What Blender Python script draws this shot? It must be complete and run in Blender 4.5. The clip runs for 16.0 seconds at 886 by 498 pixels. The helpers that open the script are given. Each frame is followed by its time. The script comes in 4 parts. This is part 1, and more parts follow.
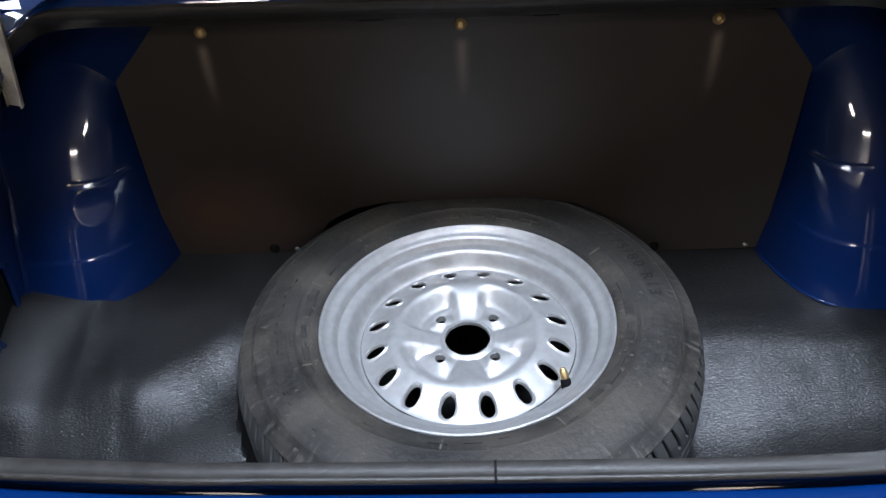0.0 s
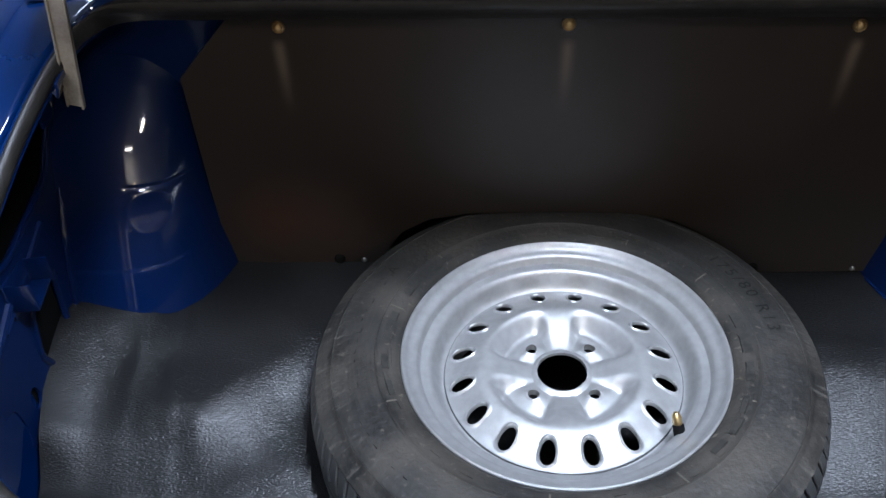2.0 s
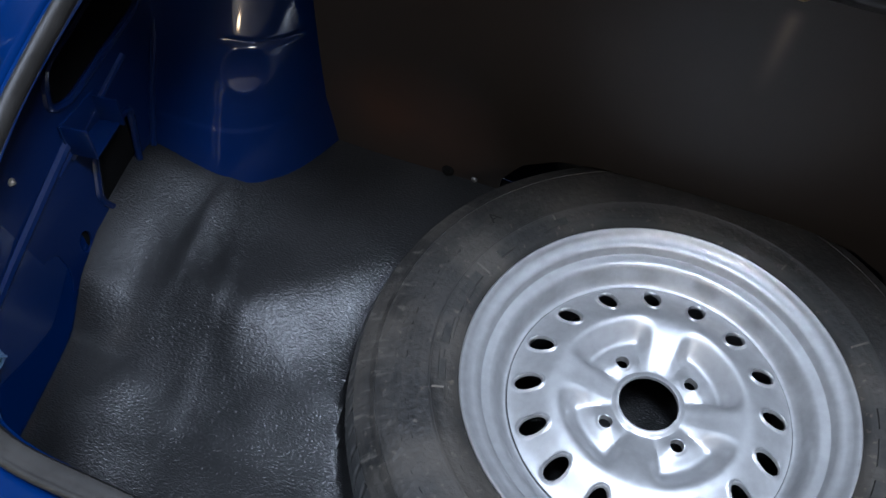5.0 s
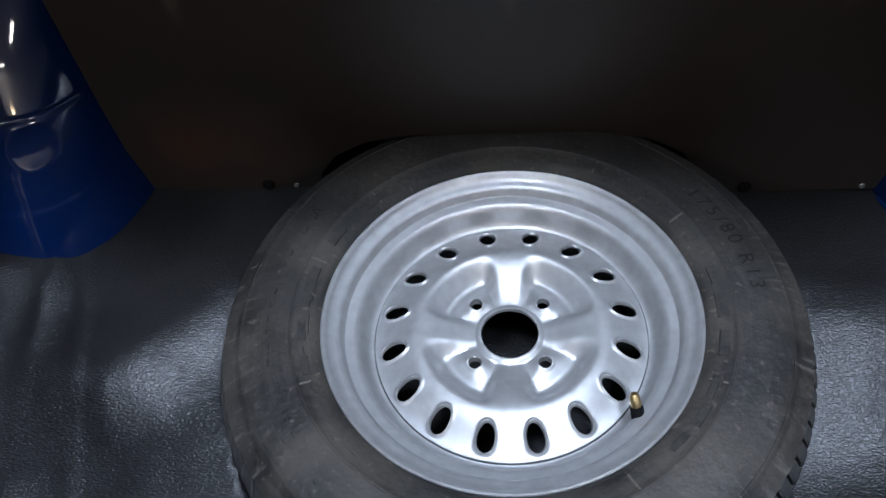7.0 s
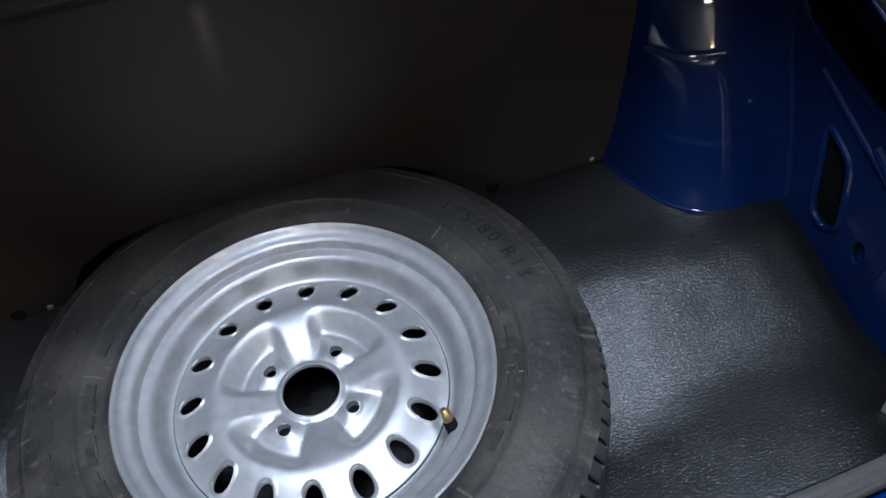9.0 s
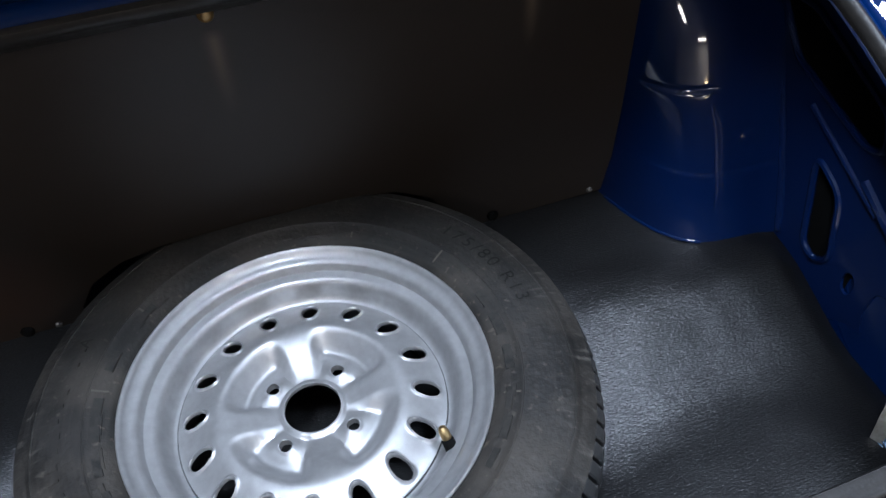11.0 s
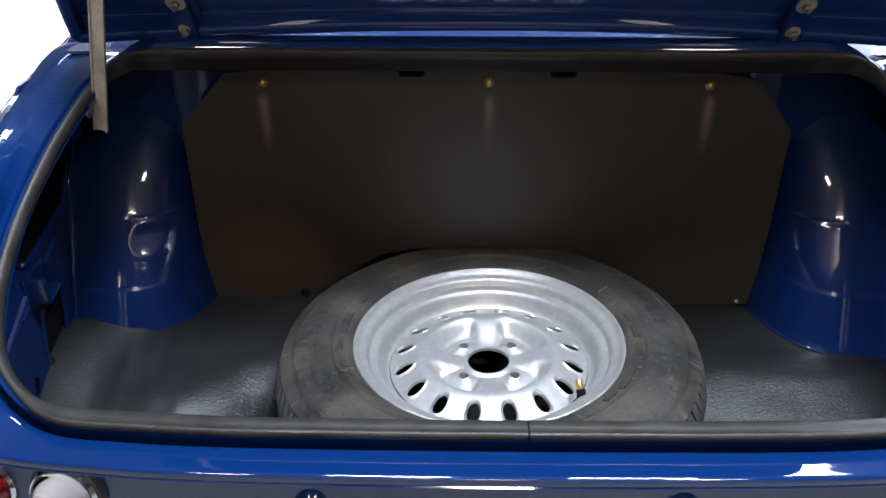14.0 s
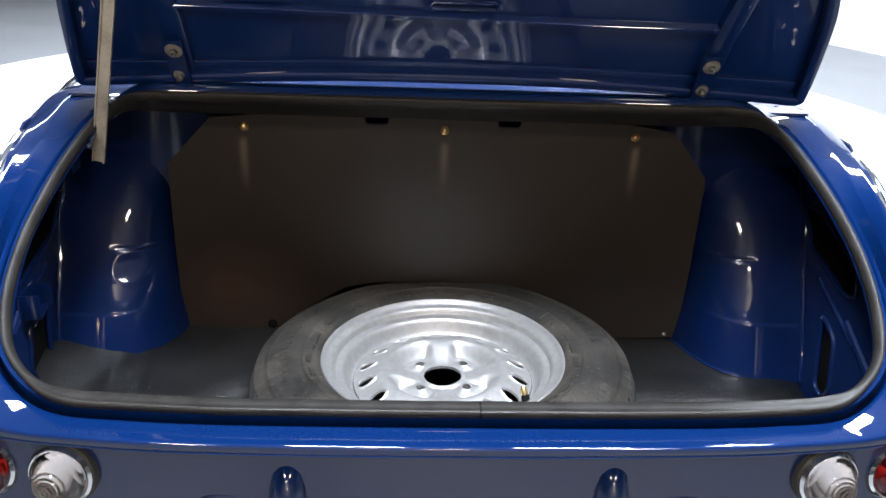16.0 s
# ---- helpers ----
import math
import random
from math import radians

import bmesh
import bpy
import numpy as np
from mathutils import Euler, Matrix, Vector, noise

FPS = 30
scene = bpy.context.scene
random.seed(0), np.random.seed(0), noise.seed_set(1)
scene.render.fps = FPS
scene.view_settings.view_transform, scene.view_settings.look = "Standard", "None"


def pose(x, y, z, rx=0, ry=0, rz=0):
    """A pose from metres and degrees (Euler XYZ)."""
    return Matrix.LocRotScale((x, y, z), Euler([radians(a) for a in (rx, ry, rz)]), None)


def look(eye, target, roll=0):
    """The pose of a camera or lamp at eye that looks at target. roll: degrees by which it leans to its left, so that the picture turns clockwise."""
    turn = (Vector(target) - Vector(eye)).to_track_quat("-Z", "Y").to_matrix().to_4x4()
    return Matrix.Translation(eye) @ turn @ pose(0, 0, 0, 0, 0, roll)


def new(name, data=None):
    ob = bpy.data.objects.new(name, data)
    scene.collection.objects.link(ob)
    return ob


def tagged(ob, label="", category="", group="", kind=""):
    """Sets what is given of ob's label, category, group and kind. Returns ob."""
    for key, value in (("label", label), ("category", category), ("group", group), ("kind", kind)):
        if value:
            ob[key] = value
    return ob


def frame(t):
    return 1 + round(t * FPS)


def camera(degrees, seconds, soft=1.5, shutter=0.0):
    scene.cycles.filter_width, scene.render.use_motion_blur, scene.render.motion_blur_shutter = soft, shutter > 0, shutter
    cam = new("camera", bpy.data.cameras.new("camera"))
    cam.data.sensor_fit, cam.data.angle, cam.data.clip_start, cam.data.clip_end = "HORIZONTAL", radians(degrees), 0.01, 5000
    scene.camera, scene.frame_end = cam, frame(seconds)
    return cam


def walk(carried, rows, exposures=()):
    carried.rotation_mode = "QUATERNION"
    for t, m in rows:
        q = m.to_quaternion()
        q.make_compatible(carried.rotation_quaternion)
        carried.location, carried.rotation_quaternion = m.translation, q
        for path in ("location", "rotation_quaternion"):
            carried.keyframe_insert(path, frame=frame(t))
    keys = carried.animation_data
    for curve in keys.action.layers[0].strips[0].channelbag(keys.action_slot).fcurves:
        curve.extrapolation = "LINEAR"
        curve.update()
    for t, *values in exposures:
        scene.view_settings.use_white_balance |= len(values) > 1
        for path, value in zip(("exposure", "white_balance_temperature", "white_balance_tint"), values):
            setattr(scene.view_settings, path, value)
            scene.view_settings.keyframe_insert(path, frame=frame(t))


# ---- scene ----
cam = camera(54.6, 16.0)
PATH = [
    (0, (0.011, -0.78, 1.465), (-0.059, 0.758, 0.189), -2.8),
    (0.5, (0.008, -0.77, 1.457), (-0.078, 0.763, 0.176), -3.2),
    (1, (-0.014, -0.742, 1.458), (-0.105, 0.774, 0.156), -3.5),
    (1.5, (-0.057, -0.71, 1.452), (-0.132, 0.8, 0.141), -2.8),
    (2, (-0.095, -0.669, 1.443), (-0.183, 0.834, 0.126), -1.8),
    (2.5, (-0.105, -0.621, 1.441), (-0.261, 0.853, 0.098), -0.5),
    (3, (-0.08, -0.555, 1.438), (-0.389, 0.841, 0.039), 0.2),
    (3.5, (-0.07, -0.486, 1.442), (-0.487, 0.786, -0.044), 1.3),
    (3.7, (-0.064, -0.464, 1.439), (-0.522, 0.76, -0.075), 1.5),
    (5.8, (-0.097, -0.433, 1.421), (-0.39, 0.694, -0.205), 5.8),
    (6, (-0.084, -0.437, 1.423), (-0.355, 0.702, -0.198), 4.4),
    (6.5, (-0.048, -0.456, 1.424), (-0.255, 0.732, -0.172), -0.0),
    (7, (-0.007, -0.464, 1.416), (-0.142, 0.747, -0.17), -5.2),
    (7.5, (0.001, -0.467, 1.411), (-0.003, 0.75, -0.176), -6.1),
    (8, (0.009, -0.468, 1.407), (0.142, 0.751, -0.172), -5.9),
    (8.5, (0.017, -0.473, 1.405), (0.259, 0.759, -0.152), -5.4),
    (9, (0.02, -0.472, 1.412), (0.359, 0.761, -0.125), -4.4),
    (9.2, (0.018, -0.469, 1.411), (0.391, 0.765, -0.118), -3.8),
    (11.3, (0.006, -0.513, 1.425), (0.36, 0.794, -0.047), -2.8),
    (11.5, (-0.011, -0.527, 1.425), (0.328, 0.796, -0.036), -2.1),
    (12, (-0.051, -0.59, 1.413), (0.222, 0.808, 0.009), -1.1),
    (12.5, (-0.096, -0.676, 1.406), (0.131, 0.804, 0.08), 0.5),
    (13, (-0.111, -0.781, 1.392), (0.035, 0.8, 0.176), 1.3),
    (13.2, (-0.126, -0.841, 1.379), (0.009, 0.793, 0.234), 0.8),
    (13.5, (-0.068, -0.894, 1.393), (-0.055, 0.78, 0.299), -0.1),
    (14, (-0.052, -0.977, 1.396), (-0.071, 0.767, 0.415), 0.1),
    (14.5, (-0.062, -1.051, 1.376), (-0.047, 0.752, 0.511), 0.9),
    (15, (-0.068, -1.107, 1.367), (-0.014, 0.725, 0.568), 1.7),
    (15.5, (-0.069, -1.139, 1.367), (0.013, 0.702, 0.588), 2.1),
    (16, (-0.072, -1.153, 1.373), (0.033, 0.684, 0.59), 2.4),
]
walk(cam, [(t, look(eye, target, roll)) for t, eye, target, roll in PATH], [(0, 0.05, 5560, 10), (2.5, -0.1, 5430, 10), (6, -0.45, 5350, 10), (9, -0.55, 5390, 10), (12, -0.38, 5430, 10), (14, 0.18, 5800, 10), (16, 0.42, 6000, 10)])

# ---- light ----
world = bpy.data.worlds.new("showroom_air")
scene.world = world
world.use_nodes = True
world.node_tree.nodes["Background"].inputs[0].default_value = (0.75, 0.8, 0.9, 1)
world.node_tree.nodes["Background"].inputs[1].default_value = 0.02


def ceiling_lamp(x, y, z, w, d, watts, colour, tip=0, name="ceiling_panel_light"):
    data = bpy.data.lights.new(name, "AREA")
    data.shape, data.size, data.size_y, data.energy, data.color = "RECTANGLE", w, d, watts, colour
    ob = new(name, data)
    ob.matrix_world = pose(x, y, z, tip)
    return ob


NEUTRAL = (1.0, 0.85, 0.68)
COOL, WARM = (0.91, 0.94, 0.985), (1.0, 0.66, 0.34)
ceiling_lamp(-0.24, -0.60, 2.55, 0.38, 0.26, 74, COOL)
ceiling_lamp(0.50, -0.496, 2.55, 0.38, 0.26, 76, COOL)
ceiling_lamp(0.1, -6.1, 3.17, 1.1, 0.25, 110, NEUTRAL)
ceiling_lamp(0.35, -6.90, 1.75, 0.45, 0.22, 26, WARM, 90, "wall_light")
ceiling_lamp(-0.5, 1.55, 3.17, 0.5, 0.9, 150, COOL)
ceiling_lamp(1.3, 1.55, 3.17, 0.5, 0.9, 150, COOL)
for lx in (-1.3, 1.3):
    ceiling_lamp(lx, 5.2, 3.17, 0.5, 0.9, 200, COOL)
    ceiling_lamp(lx, -3.1, 3.17, 0.3, 0.9, 85, NEUTRAL)
for lx in (-3.8, 3.8):
    ceiling_lamp(lx, 6.2, 3.17, 0.3, 4.0, 110, COOL)

# ---- materials ----


def nodes_of(name):
    m = bpy.data.materials.new(name)
    m.use_nodes = True
    return m, m.node_tree.nodes, m.node_tree.links, m.node_tree.nodes["Principled BSDF"]


def link_bump(n, l, b, height, strength, distance):
    bump = n.new("ShaderNodeBump")
    bump.inputs["Strength"].default_value = strength
    bump.inputs["Distance"].default_value = distance
    l.new(height, bump.inputs["Height"])
    l.new(bump.outputs[0], b.inputs["Normal"])
    return bump


def mat(name, c1, c2, rough=(0.4, 0.6), scale=8.0, fine=120.0, metal=0.0, coat=0.0, bump=0.0, bump_scale=400.0, bump_d=0.001, spec=0.5, mix_lo=0.35, mix_hi=0.65, grain="noise"):
    """Two colours mixed by a coarse and a fine noise, with roughness that follows and a fine relief."""
    m, n, l, b = nodes_of(name)
    tc = n.new("ShaderNodeTexCoord")
    a = n.new("ShaderNodeTexNoise")
    a.inputs["Scale"].default_value, a.inputs["Detail"].default_value = scale, 6
    f = n.new("ShaderNodeTexNoise")
    f.inputs["Scale"].default_value, f.inputs["Detail"].default_value = fine, 4
    for t in (a, f):
        l.new(tc.outputs["Object"], t.inputs["Vector"])
    add = n.new("ShaderNodeMix")
    add.inputs[0].default_value = 0.35
    l.new(a.outputs["Fac"], add.inputs[2]), l.new(f.outputs["Fac"], add.inputs[3])
    ramp = n.new("ShaderNodeMapRange")
    ramp.inputs["From Min"].default_value, ramp.inputs["From Max"].default_value = mix_lo, mix_hi
    l.new(add.outputs[0], ramp.inputs["Value"])
    mix = n.new("ShaderNodeMix")
    mix.data_type = "RGBA"
    mix.inputs["A"].default_value, mix.inputs["B"].default_value = (*c1, 1), (*c2, 1)
    l.new(ramp.outputs[0], mix.inputs["Factor"]), l.new(mix.outputs["Result"], b.inputs["Base Color"])
    rr = n.new("ShaderNodeMapRange")
    rr.inputs["To Min"].default_value, rr.inputs["To Max"].default_value = rough
    l.new(ramp.outputs[0], rr.inputs["Value"]), l.new(rr.outputs[0], b.inputs["Roughness"])
    b.inputs["Metallic"].default_value, b.inputs["Coat Weight"].default_value = metal, coat
    b.inputs["Coat Roughness"].default_value, b.inputs["Specular IOR Level"].default_value = 0.03, spec
    if bump:
        g = n.new("ShaderNodeTexNoise")
        g.inputs["Detail"].default_value, g.inputs["Scale"].default_value = 3, bump_scale
        if grain == "leather":                                   # wrinkles longer one way than the other
            g.inputs["Detail"].default_value, g.inputs["Distortion"].default_value = 1.0, 0.5
            turn = n.new("ShaderNodeMapping")
            turn.inputs["Rotation"].default_value, turn.inputs["Scale"].default_value = (0, 0, 0.15), (0.5, 1.1, 1.0)
            l.new(tc.outputs["Object"], turn.inputs["Vector"]), l.new(turn.outputs[0], g.inputs["Vector"])
        else:
            l.new(tc.outputs["Object"], g.inputs["Vector"])
        link_bump(n, l, b, g.outputs["Fac"], bump, bump_d)
    return m


BLUE = mat("blue_car_paint", (0.0011, 0.0086, 0.046), (0.0013, 0.0100, 0.052), (0.42, 0.48), 5, 300, spec=0.02, coat=1.0, bump=0.05, bump_scale=260, bump_d=0.0004)
BLUE_IN = mat("blue_inner_paint", (0.0008, 0.0062, 0.036), (0.0010, 0.0075, 0.042), (0.40, 0.48), 9, 200, spec=0.12, coat=0.9, bump=0.12, bump_scale=200, bump_d=0.0006)
BLUE_DULL = mat("dull_blue_inner_paint", (0.0008, 0.0070, 0.041), (0.0010, 0.0085, 0.048), (0.50, 0.60), 9, 200, spec=0.15, coat=0.45, bump=0.10, bump_scale=60, bump_d=0.0012)
BLUE_LID = mat("blue_lid_paint", (0.0010, 0.0083, 0.047), (0.0012, 0.0100, 0.055), (0.40, 0.48), 9, 200, spec=0.12, coat=0.62, bump=0.02, bump_scale=25, bump_d=0.0010)
VINYL = mat("black_grained_vinyl", (0.0045, 0.0045, 0.0046), (0.009, 0.0088, 0.0088), (0.29, 0.36), 7, 150, bump=0.75, bump_scale=560, bump_d=0.0010, grain="leather", spec=0.27)
WIRE = mat("pale_blue_cable", (0.05, 0.09, 0.15), (0.09, 0.13, 0.19), (0.4, 0.5), 60, 300)
BOARD = mat("black_trim_board", (0.0095, 0.0075, 0.0060), (0.0142, 0.0112, 0.0090), (0.38, 0.46), 4, 500, bump=0.08, bump_scale=900, bump_d=0.0004, spec=0.27)
TYRE = mat("dusty_tyre_rubber", (0.0065, 0.0062, 0.0058), (0.016, 0.0148, 0.0132), (0.50, 0.78), 17, 150, bump=0.8, bump_scale=130, bump_d=0.0018, mix_lo=0.36, mix_hi=0.66, spec=0.22)
MARK = mat("raised_rubber", (0.0035, 0.0033, 0.0031), (0.010, 0.0092, 0.008), (0.65, 0.8), 60, 300, bump=0.2, bump_scale=300, bump_d=0.0006, spec=0.15)
WORN = mat("worn_raised_rubber", (0.0055, 0.0052, 0.0048), (0.022, 0.0200, 0.0165), (0.55, 0.75), 110, 300, bump=0.6, bump_scale=160, bump_d=0.0014, spec=0.26)
DUSTED = mat("dust_on_rubber", (0.045, 0.040, 0.032), (0.075, 0.067, 0.054), (0.6, 0.8), 60, 300, spec=0.25)
TREAD = mat("black_tread_rubber", (0.016, 0.016, 0.016), (0.040, 0.038, 0.035), (0.6, 0.8), 14, 120, bump=0.2, bump_scale=300, bump_d=0.0008)
SEAL = mat("grey_rubber_seal", (0.0085, 0.0078, 0.0070), (0.0165, 0.0152, 0.0136), (0.36, 0.50), 22, 160, bump=0.3, bump_scale=240, bump_d=0.0008, spec=0.19)
DULL_BLACK = mat("dull_black", (0.0022, 0.0022, 0.0022), (0.004, 0.004, 0.004), (0.85, 0.95), 20, 120, spec=0.05)
SILVER = mat("silver_wheel_paint", (0.275, 0.273, 0.271), (0.345, 0.343, 0.342), (0.43, 0.48), 90, 1500, metal=0.70, coat=0.35, bump=0.30, bump_scale=1000, bump_d=0.0004)
STEEL = mat("aged_zinc_steel", (0.30, 0.265, 0.21), (0.48, 0.44, 0.37), (0.38, 0.55), 40, 300, metal=0.7, bump=0.1, bump_scale=500, bump_d=0.0004)
WASHER = mat("aged_washer_steel", (0.16, 0.145, 0.12), (0.27, 0.25, 0.21), (0.4, 0.55), 60, 300, metal=0.6, bump=0.1, bump_scale=500, bump_d=0.0004)
DULL_STEEL = mat("dull_screw_steel", (0.09, 0.088, 0.085), (0.16, 0.155, 0.145), (0.45, 0.6), 60, 300, metal=0.7)
BRASS = mat("tarnished_brass", (0.22, 0.15, 0.07), (0.42, 0.31, 0.15), (0.32, 0.5), 60, 400, metal=1.0)
REFLECTOR = mat("satin_reflector", (0.06, 0.056, 0.054), (0.11, 0.104, 0.10), (0.15, 0.25), 20, 300, metal=0.8)
CHROME = mat("chrome", (0.62, 0.63, 0.65), (0.72, 0.73, 0.74), (0.06, 0.14), 12, 200, metal=1.0)
BLACK = mat("black_rubber", (0.012, 0.012, 0.012), (0.022, 0.021, 0.02), (0.5, 0.65), 30, 200, bump=0.1)
FLOOR = mat("white_epoxy_floor", (0.80, 0.80, 0.80), (0.86, 0.86, 0.86), (0.30, 0.42), 0.7, 20, bump=0.03, bump_scale=30, bump_d=0.001)
FLOOR_GREY = mat("grey_painted_floor", (0.17, 0.175, 0.18), (0.20, 0.205, 0.21), (0.35, 0.5), 0.9, 30, bump=0.04, bump_scale=60, bump_d=0.001)
WALL_GREY = mat("grey_wall_paint", (0.075, 0.078, 0.084), (0.09, 0.093, 0.10), (0.6, 0.75), 0.8, 40, bump=0.05, bump_scale=120, bump_d=0.001)
CEILING = mat("grey_ceiling_paint", (0.12, 0.122, 0.126), (0.145, 0.147, 0.15), (0.6, 0.75), 0.8, 40, bump=0.05, bump_scale=120, bump_d=0.001)
WALL_LIGHT = mat("cream_wall_paint", (0.72, 0.68, 0.63), (0.78, 0.74, 0.69), (0.5, 0.65), 0.8, 40, bump=0.05, bump_scale=120, bump_d=0.001)
WALL_WHITE = mat("white_wall_paint", (0.76, 0.77, 0.78), (0.83, 0.83, 0.83), (0.6, 0.75), 0.8, 40, bump=0.05, bump_scale=120, bump_d=0.001)


def tyre_dust(m):
    """Concentric rubbing marks, brown dust and short scuffs across the shoulder, round the wheel's axis."""
    n, l = m.node_tree.nodes, m.node_tree.links
    b = n["Principled BSDF"]
    tc, sep = n.new("ShaderNodeTexCoord"), n.new("ShaderNodeSeparateXYZ")
    l.new(tc.outputs["Object"], sep.inputs[0])

    def op(kind, a, c=0.0):
        q = n.new("ShaderNodeMath")
        q.operation = kind
        for k, v in enumerate((a, c)):
            if isinstance(v, (int, float)):
                q.inputs[k].default_value = v
            else:
                l.new(v, q.inputs[k])
        return q.outputs[0]

    def field(u, v, w, detail, lo, hi):
        c, t, r = n.new("ShaderNodeCombineXYZ"), n.new("ShaderNodeTexNoise"), n.new("ShaderNodeMapRange")
        for k, q in enumerate((u, v, w)):
            if isinstance(q, (int, float)):
                c.inputs[k].default_value = q
            else:
                l.new(q, c.inputs[k])
        t.inputs["Scale"].default_value, t.inputs["Detail"].default_value = 1.0, detail
        r.inputs["From Min"].default_value, r.inputs["From Max"].default_value = lo, hi
        l.new(c.outputs[0], t.inputs["Vector"]), l.new(t.outputs["Fac"], r.inputs["Value"])
        return r.outputs[0]

    x, y = sep.outputs["X"], sep.outputs["Y"]
    rad = op("SQRT", op("ADD", op("MULTIPLY", x, x), op("MULTIPLY", y, y)))
    ang = op("ARCTAN2", y, x)
    rub = field(op("MULTIPLY", ang, 3.0), op("MULTIPLY", rad, 230.0), 0.0, 4, 0.42, 0.66)
    dust = field(op("MULTIPLY", x, 11.0), op("MULTIPLY", y, 11.0), 2.0, 8, 0.42, 0.62)
    scuff = field(op("MULTIPLY", ang, 42.0), op("MULTIPLY", rad, 26.0), 5.0, 5, 0.56, 0.70)
    fleck = field(op("MULTIPLY", x, 120.0), op("MULTIPLY", y, 120.0), 7.0, 3, 0.62, 0.74)
    rim_band, shoulder = n.new("ShaderNodeMapRange"), n.new("ShaderNodeMapRange")
    for node, a, c in ((rim_band, 0.207, 0.192), (shoulder, 0.245, 0.268)):
        node.inputs["From Min"].default_value, node.inputs["From Max"].default_value = a, c
        l.new(rad, node.inputs["Value"])
    old = b.inputs["Base Color"].links[0].from_socket
    for fac, colour in ((op("MULTIPLY", rub, 0.14), (0.052, 0.047, 0.040)), (op("MULTIPLY", dust, 0.42), (0.052, 0.045, 0.036)), (op("MULTIPLY", op("MULTIPLY", rim_band.outputs[0], fleck), 0.5), (0.085, 0.066, 0.044)), (op("MULTIPLY", op("MULTIPLY", scuff, shoulder.outputs[0]), 0.48), (0.085, 0.078, 0.066)), (op("MULTIPLY", fleck, 0.35), (0.10, 0.088, 0.070))):
        mix = n.new("ShaderNodeMix")
        mix.data_type = "RGBA"
        l.new(fac, mix.inputs["Factor"]), l.new(old, mix.inputs["A"])
        mix.inputs["B"].default_value = (*colour, 1)
        old = mix.outputs["Result"]
    l.new(old, b.inputs["Base Color"])


tyre_dust(TYRE)


def brown_patch(m, u, v, ru, rv, colour, strength):
    """A soft reddish-brown blotch mixed into the trim board's colour, broken by noise."""
    n, l = m.node_tree.nodes, m.node_tree.links
    b = n["Principled BSDF"]
    tc, mp, gr, no, mul, mix = (n.new(k) for k in ("ShaderNodeTexCoord", "ShaderNodeMapping", "ShaderNodeTexGradient", "ShaderNodeTexNoise", "ShaderNodeMath", "ShaderNodeMix"))
    mp.inputs["Location"].default_value, mp.inputs["Scale"].default_value = (-u / ru, 0, -v / rv), (1 / ru, 0.01, 1 / rv)
    gr.gradient_type = "SPHERICAL"
    no.inputs["Scale"].default_value, no.inputs["Detail"].default_value = 14, 6
    l.new(tc.outputs["Object"], mp.inputs["Vector"]), l.new(mp.outputs[0], gr.inputs["Vector"]), l.new(tc.outputs["Object"], no.inputs["Vector"])
    mul.operation = "MULTIPLY"
    l.new(gr.outputs["Fac"], mul.inputs[0]), l.new(no.outputs["Fac"], mul.inputs[1])
    more = n.new("ShaderNodeMath")
    more.operation, more.use_clamp = "MULTIPLY", True
    more.inputs[1].default_value = strength * 2
    l.new(mul.outputs[0], more.inputs[0])
    mix.data_type = "RGBA"
    l.new(more.outputs[0], mix.inputs["Factor"]), l.new(b.inputs["Base Color"].links[0].from_socket, mix.inputs["A"])
    mix.inputs["B"].default_value = (*colour, 1)
    l.new(mix.outputs["Result"], b.inputs["Base Color"])


def screw_reflections(m, spots, z0, z1, colour):
    """Pale upright streaks painted below the trim board's screws, as their blurred reflections."""
    n, l = m.node_tree.nodes, m.node_tree.links
    b = n["Principled BSDF"]
    tc = n.new("ShaderNodeTexCoord")
    sep = n.new("ShaderNodeSeparateXYZ")
    l.new(tc.outputs["Object"], sep.inputs[0])

    def op(kind, a, c):
        q = n.new("ShaderNodeMath")
        q.operation = kind
        for k, v in enumerate((a, c)):
            if isinstance(v, (int, float)):
                q.inputs[k].default_value = v
            else:
                l.new(v, q.inputs[k])
        return q.outputs[0]
    total = None
    for x in spots:
        d = op("DIVIDE", op("SUBTRACT", sep.outputs["X"], x), 0.0065)
        g = op("POWER", 2.718, op("MULTIPLY", op("MULTIPLY", d, d), -1.0))
        total = g if total is None else op("ADD", total, g)
    fade = n.new("ShaderNodeMapRange")
    fade.interpolation_type = "SMOOTHSTEP"
    fade.inputs["From Min"].default_value, fade.inputs["From Max"].default_value = z0, z1
    l.new(sep.outputs["Z"], fade.inputs["Value"])
    cut = n.new("ShaderNodeMapRange")
    cut.inputs["From Min"].default_value, cut.inputs["From Max"].default_value = z1 + 0.012, z1
    l.new(sep.outputs["Z"], cut.inputs["Value"])
    fac = op("MULTIPLY", op("MULTIPLY", total, fade.outputs[0]), cut.outputs[0])
    old = b.inputs["Base Color"].links[0].from_socket
    mix = n.new("ShaderNodeMix")
    mix.data_type = "RGBA"
    l.new(fac, mix.inputs["Factor"]), l.new(old, mix.inputs["A"])
    mix.inputs["B"].default_value = (*colour, 1)
    l.new(mix.outputs["Result"], b.inputs["Base Color"])


# blurred reflections of the three cup screws, painted into the board's colour
screw_reflections(BOARD, (-0.328, 0.002, 0.322), 0.27, 0.372, (0.055, 0.043, 0.032))
brown_patch(BOARD, -0.345, 0.095, 0.13, 0.10, (0.040, 0.017, 0.008), 0.5)


